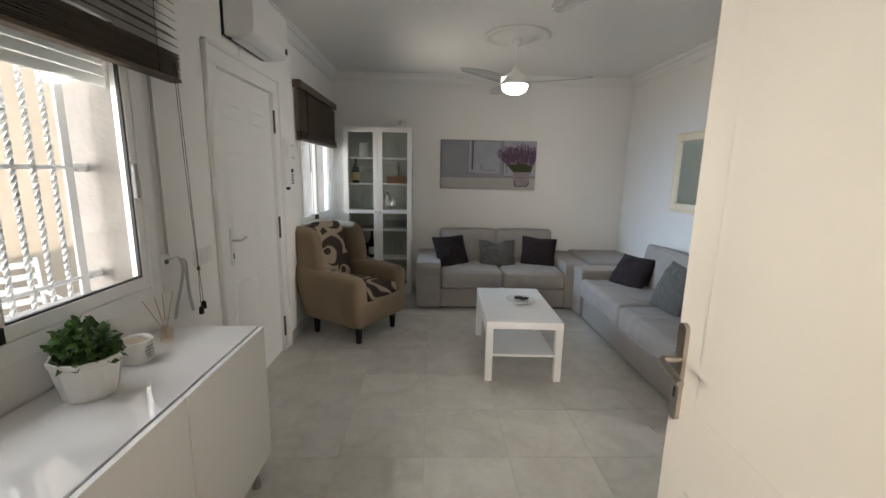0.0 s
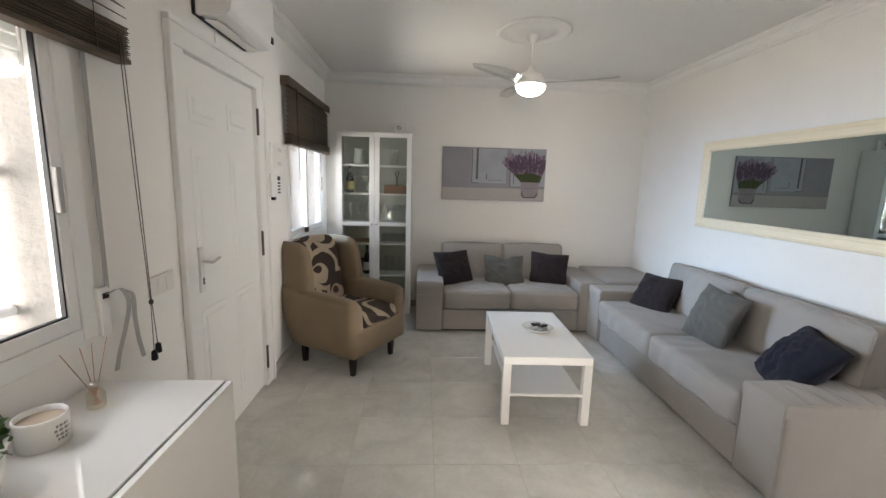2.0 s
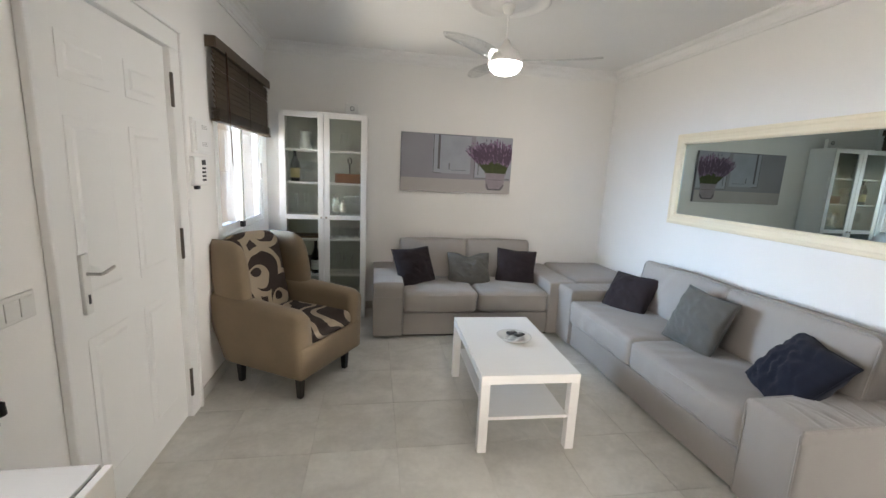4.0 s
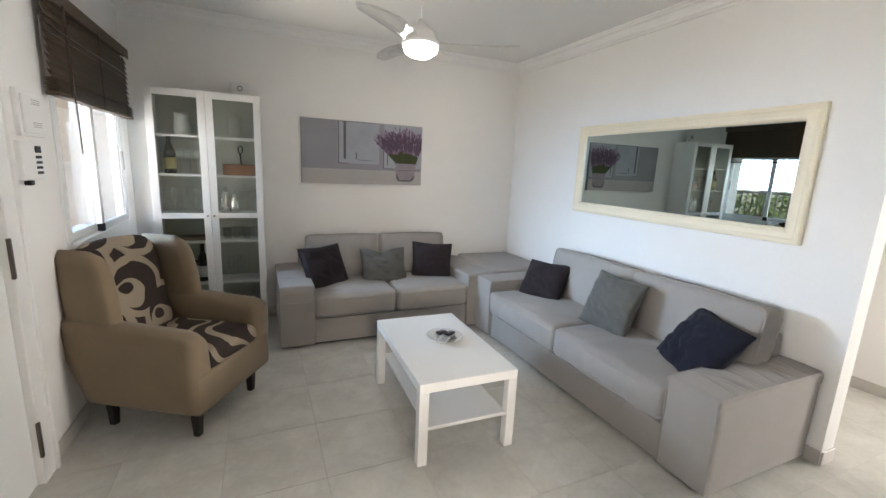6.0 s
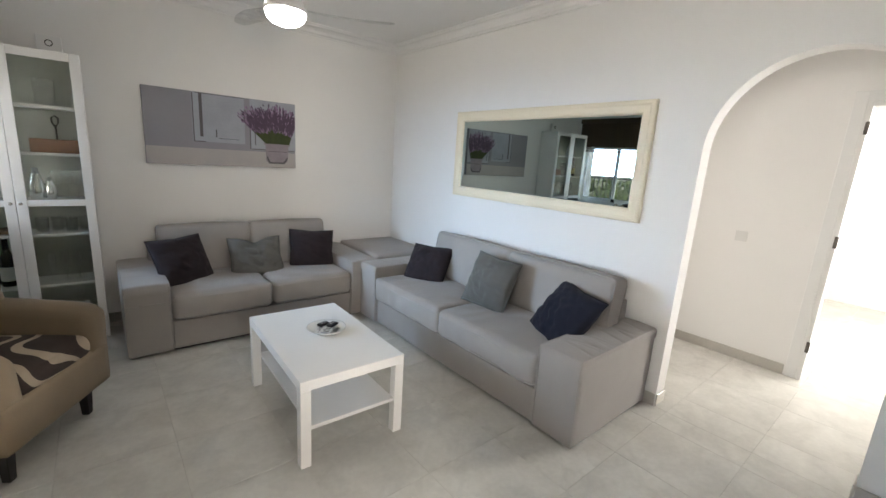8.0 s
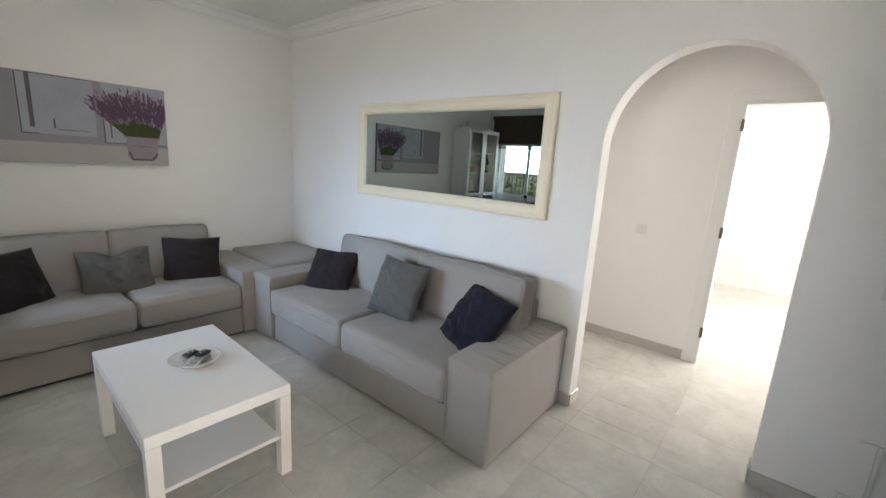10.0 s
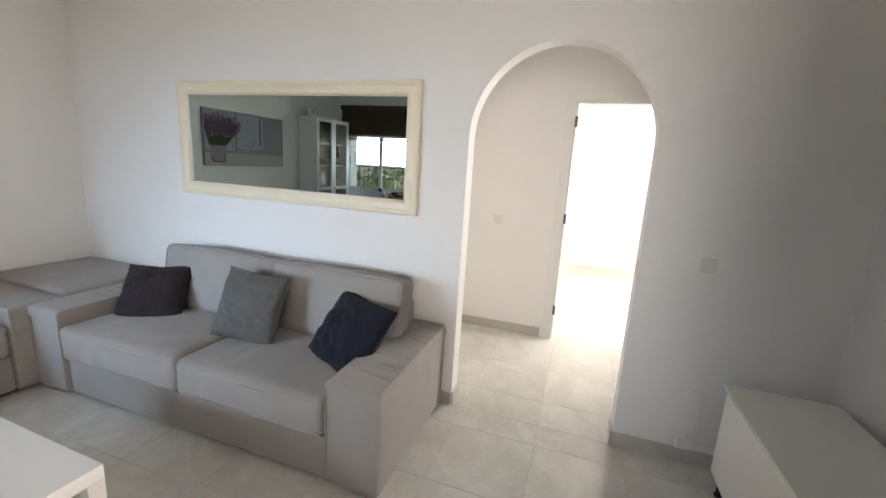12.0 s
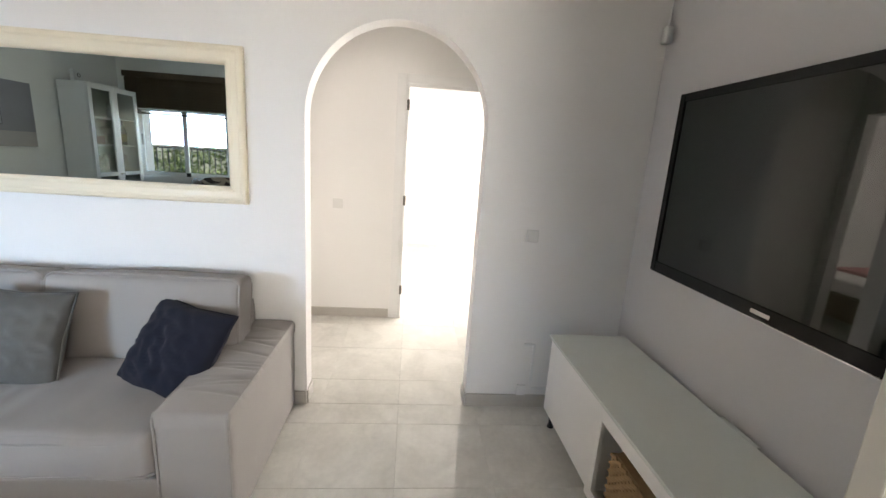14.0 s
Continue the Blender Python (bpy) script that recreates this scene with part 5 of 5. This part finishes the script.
for k in range(3):
    part("key", boxes((-0.02, 0.025, -0.004, 0.004, 0, 0.002), (-0.036, -0.018, -0.010, 0.010, 0, 0.0022)), STEEL, rm).matrix_basis = pose(DISHX + 0.045 + 0.008 * k, DISHY - 0.045 + 0.012 * k, 0.461 + 0.0022 * k, 0, 0, 40 * k)

# ---- picture of lavender ----
PX0, PX1, PZ0, PZ1, PY = 0.268, 1.456, 1.294, 1.886, 5.466
pc = thing("canvas_picture", "wide canvas print of potted lavender before a grey shutter", "picture")
CANVAS = material("canvas_grey", (0.31, 0.305, 0.335), 0.85, vary=0.10, scale=2.5, fine=300, bump=0.1)
LEDGE = material("print_ledge", (0.46, 0.43, 0.42), 0.85, vary=0.06, scale=5)
SHUT = material("print_shutter", (0.40, 0.42, 0.475), 0.85, vary=0.10, scale=7)
LINE = material("print_line", (0.13, 0.12, 0.13), 0.85)
LAV1, LAV2, LAV3 = (material("print_lavender", c, 0.85, vary=0.15, scale=20) for c in ((0.23, 0.145, 0.25), (0.36, 0.25, 0.37), (0.12, 0.08, 0.125)))
STEM = material("print_stem", (0.075, 0.095, 0.035), 0.85, vary=0.2, scale=30)
POTC = material("print_pot", (0.34, 0.295, 0.325), 0.85, vary=0.14, scale=12)
part("canvas", boxes((PX0, PX1, PY, YB - 0.002, PZ0, PZ1), w=0.002), CANVAS, pc)
W, Hh = PX1 - PX0, PZ1 - PZ0


def flat(name, polys, depth, mat):
    """Flat printed shapes on the canvas; u, v from its lower left corner, 0 to 1."""
    bm = bmesh.new()
    for k, poly in enumerate(polys):
        bm.faces.new([bm.verts.new((PX0 + u * W, PY - depth - 2e-5 * (k % 60), PZ0 + v * Hh)) for u, v in poly])
    return part(name, bm, mat, pc)


def rect(u0, u1, v0, v1):
    return [(u0, v0), (u1, v0), (u1, v1), (u0, v1)]


flat("print_ledge", [rect(0.002, 0.998, 0.003, 0.235)], 0.0006, LEDGE)
flat("print_shutter", [rect(0.28, 0.62, 0.33, 0.995), rect(0.66, 0.997, 0.27, 0.995)], 0.0008, SHUT)
flat("print_line", [rect(0.283, 0.29, 0.33, 0.99), rect(0.325, 0.345, 0.40, 0.99), rect(0.287, 0.36, 0.325, 0.337), rect(0.425, 0.433, 0.40, 0.51), rect(0.44, 0.58, 0.385, 0.392), rect(0.655, 0.662, 0.27, 0.62), rect(0.69, 0.697, 0.33, 0.60), rect(0.665, 0.99, 0.265, 0.275), rect(0.30, 0.62, 0.985, 0.993)], 0.0012, LINE)
flat("print_pot", [[(0.795, 0.06), (0.905, 0.06), (0.935, 0.10), (0.945, 0.36), (0.765, 0.36), (0.77, 0.10)], [(0.755, 0.34), (0.955, 0.34), (0.957, 0.375), (0.753, 0.375)]], 0.0016, POTC)
flat("print_handle", [[(0.772, 0.17), (0.782, 0.17), (0.80, 0.085), (0.90, 0.085), (0.93, 0.16), (0.942, 0.16), (0.91, 0.06), (0.79, 0.06)], rect(0.79, 0.93, 0.245, 0.252)], 0.0020, LINE)
rnd = random.Random(7)
stems, heads = [], [[], [], []]
for k in range(460):
    a = rnd.uniform(-1, 1)
    reach = math.sqrt(rnd.uniform(0.4, 1.0))
    u0, v0 = 0.855 + a * 0.075 + rnd.uniform(-0.02, 0.02), 0.365
    u1 = min(0.992, 0.835 + a * (0.265 if a < 0 else 0.22) * (0.5 + 0.5 * reach))
    v1 = v0 + (0.60 - 0.17 * a * a) * reach * rnd.uniform(0.86, 1.02)
    du, dv = u1 - u0, v1 - v0
    w = 0.0034
    stems.append([(u0 - w, v0), (u0 + w, v0), (u0 + du * 0.8 + w * 0.6, v0 + dv * 0.8), (u0 + du * 0.8 - w * 0.6, v0 + dv * 0.8)])
    le = math.hypot(du * 2, dv) + 1e-6
    for j in range(7):
        f = rnd.uniform(0.42, 1.0) ** 0.8
        cu, cv = u0 + du * f + rnd.uniform(-0.006, 0.006), v0 + dv * f + rnd.uniform(-0.010, 0.010)
        tu, tv = du / le * 0.030, dv / le * 0.030
        nu, nv = -tv * 0.15, tu * 0.5
        q = [(cu - tu, cv - tv), (cu + nu, cv + nv), (cu + tu, cv + tv), (cu - nu, cv - nv)]
        if all(0.003 < x < 0.997 and 0.003 < y < 0.990 for x, y in q):
            heads[rnd.randrange(3)].append(q)
flat("print_foliage", stems, 0.0024, STEM)["kind"] = "stuff"
for k, m in enumerate((LAV1, LAV2, LAV3)):
    flat("print_lavender", heads[k], 0.0038 + 0.0013 * k, m)["kind"] = "stuff"

# ---- mirror ----
MY0, MY1, MZ0, MZ1 = 2.589, 4.392, 1.150, 1.902
mi = thing("wall_mirror", "long mirror in a broad cream moulded frame", "mirror")
bm = bmesh.new()
prof = [(0.0, 0.0), (0.0, 0.026), (0.008, 0.034), (0.024, 0.036), (0.034, 0.030), (0.058, 0.027), (0.070, 0.030), (0.080, 0.026), (0.088, 0.012), (0.088, 0.0)]
loops = [[bm.verts.new((XR - 0.002 - h, y, z)) for y, z in ((MY0 + dd, MZ0 + dd), (MY1 - dd, MZ0 + dd), (MY1 - dd, MZ1 - dd), (MY0 + dd, MZ1 - dd))] for dd, h in prof]
for a, b in zip(loops, loops[1:]):
    for i in range(4):
        bm.faces.new((a[i], a[(i + 1) % 4], b[(i + 1) % 4], b[i]))
part("frame", bm, CREAM, mi)
part("mirror_glass", boxes((XR - 0.014, XR - 0.003, MY0 + 0.086, MY1 - 0.086, MZ0 + 0.086, MZ1 - 0.086)), MIRROR, mi, "silvered glass")

# ---- television wall ----
tv = thing("television", "large flat television with glossy black bezel", "television")
tx0, tx1, tz0, tz1, ty = 0.905, 2.268, 0.985, 1.795, YT + 0.085
part("back_case", boxes((tx0 + 0.02, tx1 - 0.02, YT + 0.002, ty - 0.022, tz0 + 0.02, tz1 - 0.02), w=0.008), DARKPLASTIC, tv)
bz = 0.034
part("bezel", boxes((tx0, tx0 + bz, ty - 0.022, ty, tz0, tz1), (tx1 - bz, tx1, ty - 0.022, ty, tz0, tz1), (tx0 + bz, tx1 - bz, ty - 0.022, ty, tz0, tz0 + 0.048), (tx0 + bz, tx1 - bz, ty - 0.022, ty, tz1 - bz, tz1), w=0.003), TVBEZEL, tv)
part("screen", boxes((tx0 + bz - 0.002, tx1 - bz + 0.002, ty - 0.016, ty - 0.006, tz0 + 0.046, tz1 - bz + 0.002)), TVGLASS, tv)
part("badge", boxes((1.578, 1.655, ty + 0.0005, ty + 0.002, tz0 + 0.016, tz0 + 0.030)), STEEL, tv, "silver badge")
part("trim_strip", boxes((tx0 + 0.01, tx1 - 0.01, ty - 0.018, ty + 0.001, tz0 - 0.004, tz0 - 0.0005)), CHROME, tv)

GREYTOP = material("pale_grey_gloss", (0.75, 0.785, 0.735), 0.10, vary=0.02)
tc = thing("tv_bench", "long low white bench with grey glossy top", "tv bench")
bx0, bx1, by0, by1 = 0.84, 2.440, YT + 0.035, 0.950
u1, u2 = 1.838, 1.339
part("carcass", boxes((bx0, u2 - 0.001, by0, by1 - 0.02, 0.10, 0.532), (u1 + 0.001, bx1, by0, by1 - 0.02, 0.10, 0.532), w=0.0015, seg=1), LACQ, tc)
part("open_bay", boxes((u2, u2 + 0.016, by0, by1, 0.10, 0.532), (u1 - 0.016, u1, by0, by1, 0.10, 0.532), (u2 + 0.016, u1 - 0.016, by0, by1, 0.10, 0.118), (u2 + 0.016, u1 - 0.016, by0, by1, 0.514, 0.532), (u2 + 0.016, u1 - 0.016, by0, by0 + 0.006, 0.118, 0.514), w=0.001, seg=1), LACQ, tc)
part("frame_strip", boxes((u1 - 0.056, u1 - 0.001, by1 + 0.0005, by1 + 0.018, 0.102, 0.531), (u2 + 0.001, u2 + 0.056, by1 + 0.0005, by1 + 0.018, 0.102, 0.531), (u2 + 0.056, u1 - 0.056, by1 + 0.0005, by1 + 0.018, 0.476, 0.531), (u2 + 0.056, u1 - 0.056, by1 + 0.0005, by1 + 0.018, 0.102, 0.155), w=0.002), LACQ, tc)
for x0, x1 in ((u1 + 0.001, bx1 - 0.001), (bx0 + 0.001, u2 - 0.001)):
    part("door", boxes((x0, x1, by1 - 0.0185, by1, 0.102, 0.530), w=0.002), LACQ, tc)
part("top_panel", boxes((bx0 - 0.002, bx1 + 0.002, by0 + 0.012, by1 + 0.020, 0.534, 0.548), (1.545, 1.72, by0 - 0.006, by0 + 0.0119, 0.534, 0.548), w=0.002), GREYTOP, tc)
for x in (bx0 + 0.05, 1.6, bx1 - 0.035):
    for y in (by0 + 0.05, by1 - 0.04):
        part("foot", lathe([(0.014, 0.101), (0.012, 0.012), (0.018, 0.010), (0.018, 0.0)], 14, x, y), DARKPLASTIC, tc, "black foot")

# woven basket in the open bay
wk = thing("wicker_basket", "woven wicker basket standing in the open bay", "basket")
kx0, kx1, ky0, ky1 = u2 + 0.08, u1 - 0.12, by0 + 0.06, by1 - 0.012
part("liner", boxes((kx0 + 0.01, kx1 - 0.01, ky0 + 0.01, ky1 - 0.01, 0.119, 0.385)), WICKER, wk)
for k in range(15):
    z = 0.128 + k * 0.0178
    pts = []
    for (xa, ya), (xb, yb) in zip(((kx0, ky0), (kx1, ky0), (kx1, ky1), (kx0, ky1)), ((kx1, ky0), (kx1, ky1), (kx0, ky1), (kx0, ky0))):
        for i in range(16):
            s = i / 16
            w = 0.0045 * math.sin(math.pi * (i + k) % (2 * math.pi) + math.pi / 2)
            nx, ny = (yb - ya), -(xb - xa)
            le = math.hypot(nx, ny)
            pts.append((xa + (xb - xa) * s + nx / le * w, ya + (yb - ya) * s + ny / le * w, z))
    part("woven_strand", tube(pts + pts[:1], 0.0085, 5), WICKER, wk)

pir = thing("alarm_sensor", "white corner alarm sensor high on the wall", "sensor")
part("casing", soft_box(2.522, 2.573, YT + 0.012, YT + 0.055, 2.075, 2.158, 0.014, 6), PLASTIC, pir, smooth=True)
part("bracket", boxes((2.55, 2.599, YT + 0.001, YT + 0.02, 2.09, 2.14), w=0.002), PLASTIC, pir)
part("cable", tube([(2.592, YT + 0.008, 2.14), (2.592, YT + 0.008, 2.55)], 0.005, 6), PLASTIC, pir)


def switch(y, z, x, label, w=0.083):
    s = thing("light_switch", label, "light switch", group="light switches")
    part("plate", boxes((x - 0.009, x - 0.0005, y - w / 2, y + w / 2, z - w / 2, z + w / 2), w=0.003), SWITCHW, s)
    part("rocker", boxes((x - 0.013, x - 0.009, y - 0.028, y + 0.028, z - 0.029, z + 0.029), w=0.002), SWITCHW, s)


switch(1.078, 1.058, XR, "square white light switch beside the arch", 0.070)
switch(2.37, 1.015, XH1, "square white light switch on the hall wall")
cd = thing("cable_duct", "white surface cable duct with socket above skirting", "cable duct")
part("duct", boxes((XR - 0.012, XR - 0.0005, 0.985, 1.0, 0.13, 0.415), (XR - 0.012, XR - 0.0005, 1.0, 1.055, 0.402, 0.417), (XR - 0.012, XR - 0.0005, 0.86, 0.985, 0.118, 0.134), w=0.002, seg=1), PLASTIC, cd)
part("socket", boxes((XR - 0.022, XR - 0.0005, 1.02, 1.075, 0.086, 0.15), w=0.004), PLASTIC, cd)

# ---- second bedroom, seen in the television's reflection ----
bd = thing("bed", "made bed with white sheet and pink blanket", "bed")
part("bed_base", boxes((3.18, 4.58, 3.82, 5.75, 0.08, 0.34), w=0.01), BEDWOOD, bd)
part("mattress", soft_box(3.18, 4.58, 3.80, 5.75, 0.34, 0.50, 0.05, 8), LINEN, bd, smooth=True)
part("blanket", soft_box(3.16, 4.60, 4.2, 5.1, 0.36, 0.535, 0.03, 10, (0, 0, 0.01), 0.008), PINK, bd, "pink blanket", smooth=True)
for x in (3.55, 4.2):
    part("pillow", soft_box(x - 0.28, x + 0.28, 5.25, 5.65, 0.50, 0.62, 0.055, 8), LINEN, bd, smooth=True)
for x in (3.25, 4.5):
    for y in (3.9, 5.65):
        part("leg", boxes((x - 0.03, x + 0.03, y - 0.03, y + 0.03, 0, 0.085)), DARKWOOD, bd)

# ---- outside ----
structure("ground", boxes((-400, 400, -400, 400, -0.40, -0.125)), EARTH, "dry open ground reaching the horizon")
structure("pavement_terrace", boxes((-3.3, WX, -3, 9, -0.125, -0.02)), TERRAZZO, "tiled terrace outside the windows", category="pavement")
bm = bmesh.new()
ac2, ar2 = 5.60, 1.15
a2 = [(ac2 + ar2 * math.cos(math.pi * k / 32), 1.70 + 0.75 * ar2 * math.sin(math.pi * k / 32)) for k in range(33)]
structure("wall_terrace", extrude_outline([(9, -0.12), (9, 2.9), (3.2, 2.9), (3.2, -0.12), (ac2 - ar2, -0.12)] + a2[::-1] + [(ac2 + ar2, -0.12)], 0, -3.25, -3.0), STUCCO, "cream stucco terrace wall with a wide arch")
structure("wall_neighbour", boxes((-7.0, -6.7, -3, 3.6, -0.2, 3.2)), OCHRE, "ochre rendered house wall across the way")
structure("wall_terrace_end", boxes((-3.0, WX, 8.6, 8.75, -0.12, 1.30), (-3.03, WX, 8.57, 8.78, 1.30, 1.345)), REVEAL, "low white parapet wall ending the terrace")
structure("wall_house_next", boxes((-9.0, 2.0, 13.0, 13.3, -0.2, 4.5)), STUCCO, "pale stucco house wall beyond the terrace")
ra = thing("terrace_railing", "dark iron railing closing the terrace arch", "railing")
part("top_rail", boxes((-3.14, -3.12, ac2 - ar2, ac2 + ar2, 1.29, 1.32)), BLACKIRON, ra)
part("bottom_rail", boxes((-3.14, -3.12, ac2 - ar2, ac2 + ar2, 0.10, 0.13)), BLACKIRON, ra)
for k in range(22):
    y = ac2 - ar2 + 0.05 + k * 0.1
    part("baluster", boxes((-3.138, -3.122, y - 0.006, y + 0.006, 0.13, 1.29)), BLACKIRON, ra)
ra = thing("terrace_railing", "white iron railing along the open terrace", "railing")
part("top_rail", boxes((-3.15, -3.11, -2.5, 3.2, 1.02, 1.05)), IRON, ra)
for k in range(48):
    y = -2.4 + k * 0.118
    part("baluster", boxes((-3.138, -3.122, y - 0.008, y + 0.008, -0.02, 1.02)), IRON, ra)
aw = thing("awning", "yellow cloth awning on the neighbouring wall", "awning")
part("cloth", boxes((-6.69, -6.0, 1.7, 2.9, 2.1, 2.13)), AWNING, aw)
part("valance", boxes((-6.0, -5.98, 1.7, 2.9, 1.80, 2.13)), AWNING, aw)


def garden_chair(m):
    g = thing("garden_chair", "white metal garden chair on the terrace", "chair", m, group="garden chairs")
    part("seat", boxes((-0.21, 0.21, -0.21, 0.21, 0.43, 0.455), w=0.006), IRON, g)
    for x in (-0.19, 0.19):
        part("leg", tube([(x, -0.20, 0.0), (x, -0.18, 0.44)], 0.012), IRON, g)
        part("leg", tube([(x, 0.22, 0.0), (x, 0.19, 0.44), (x, 0.25, 0.90)], 0.012), IRON, g)
        part("armrest", tube([(x, -0.19, 0.44), (x, -0.17, 0.66), (x, 0.20, 0.68)], 0.012), IRON, g)
    for k in range(5):
        part("back_slat", boxes((-0.185, 0.185, 0.205 + 0.009 * k, 0.218 + 0.009 * k, 0.52 + 0.08 * k, 0.56 + 0.08 * k)), IRON, g)
    return g


g1 = garden_chair(pose(-2.35, 2.75, -0.02, 0, 0, 60))
copy_thing(g1, pose(-2.0, 3.55, -0.02, 0, 0, 150))


def bush(name, x, y, r, h, seed, label, tall=False):
    rr = random.Random(seed)
    t = thing(name, label, "tree" if tall else "shrub", pose(x, y, -0.13))
    if tall:
        bm = bmesh.new()
        tube([(0, 0, 0), (0.05, 0.03, h * 0.4), (0.0, 0.0, h * 0.7)], 0.09, 8, bm)
        for k in range(5):
            a = k * 1.3
            tube([(0.03, 0.02, h * 0.42), (r * 0.5 * math.cos(a), r * 0.5 * math.sin(a), h * 0.7)], 0.035, 6, bm)
        part("trunk", bm, BARK, t)
    bm = bmesh.new()
    for k in range(3600):
        d = Vector((rr.gauss(0, 1), rr.gauss(0, 1), rr.gauss(0, 1))).normalized() * rr.uniform(0.4, 1) ** 0.5
        lump = 1 + 0.35 * noise.noise(d * 2.3 + Vector((seed, 0, 0)))
        c = Vector((d.x * r * lump, d.y * r * lump, (h * (0.70 if tall else 0.5)) + d.z * h * (0.32 if tall else 0.5) * lump))
        s = rr.uniform(0.022, 0.055)
        a, b = Vector((rr.uniform(-1, 1), rr.uniform(-1, 1), rr.uniform(-1, 1))).normalized(), Vector((rr.uniform(-1, 1), rr.uniform(-1, 1), rr.uniform(-1, 1))).normalized()
        bm.faces.new([bm.verts.new(q) for q in (c, c + s * a, c + s * 1.3 * (a + b), c + s * b)])
    cr = part("crown", bm, FOLIAGE, t)
    cr["kind"] = "stuff"
    return t


bush("shrub", -4.7, 4.4, 0.9, 1.55, 1, "green garden shrub beyond the railing")
bush("shrub", -4.9, 5.9, 1.1, 1.65, 2, "green garden shrub beyond the railing")
bush("shrub", -4.9, 7.4, 1.0, 1.4, 3, "green garden shrub beyond the railing")
bush("tree", -8.5, 8.8, 1.7, 4.2, 4, "leafy green tree in the garden", True)
bush("tree", -11.0, 3.8, 1.8, 3.6, 5, "leafy green tree in the garden", True)

# ---- floor tiles, last ----
floor = bpy.data.objects["floor"]
P, TX, TY = 0.4535, -0.305, 1.775
meshes = {}


def tile(x0, x1, y0, y1):
    w, h = round(x1 - x0, 4), round(y1 - y0, 4)
    if w < 0.02 or h < 0.02:
        return
    if (w, h) not in meshes:
        bm = bmesh.new()
        g = 0.0006
        v = box(bm, g, w - g, g, h - g, -0.006, 0.0)
        for q in v[4:]:
            q.co.x += 0.0008 if q.co.x < w / 2 else -0.0008
            q.co.y += 0.0008 if q.co.y < h / 2 else -0.0008
        for q in v[:4]:
            q.co.z = -0.0022
        bmesh.ops.recalc_face_normals(bm, faces=bm.faces)
        me = bpy.data.meshes.new("tile")
        bm.to_mesh(me)
        bm.free()
        me.materials.append(TILE)
        meshes[(w, h)] = me
    o = new("tile", meshes[(w, h)])
    o.location = (x0, y0, 0)
    o.parent = floor


def pave(ax0, ax1, ay0, ay1):
    i = math.floor((ax0 - TX) / P)
    while TX + i * P < ax1:
        j = math.floor((ay0 - TY) / P)
        while TY + j * P < ay1:
            tile(max(ax0, TX + i * P), min(ax1, TX + (i + 1) * P), max(ay0, TY + j * P), min(ay1, TY + (j + 1) * P))
            j += 1
        i += 1


pave(XL, XR, YT - 0.11, YB)
pave(XR, XH1, -0.3, 3.30)
pave(XH1, 7.2, -0.5, 2.9)
structure("floor_far_rooms", boxes((XL, XR, -2.5, YT - 0.112, -0.003, 0.0), (XH0, 5.5, 3.302, 6.6, -0.003, 0.0)), TILE, "pale polished tile floor of the other rooms")
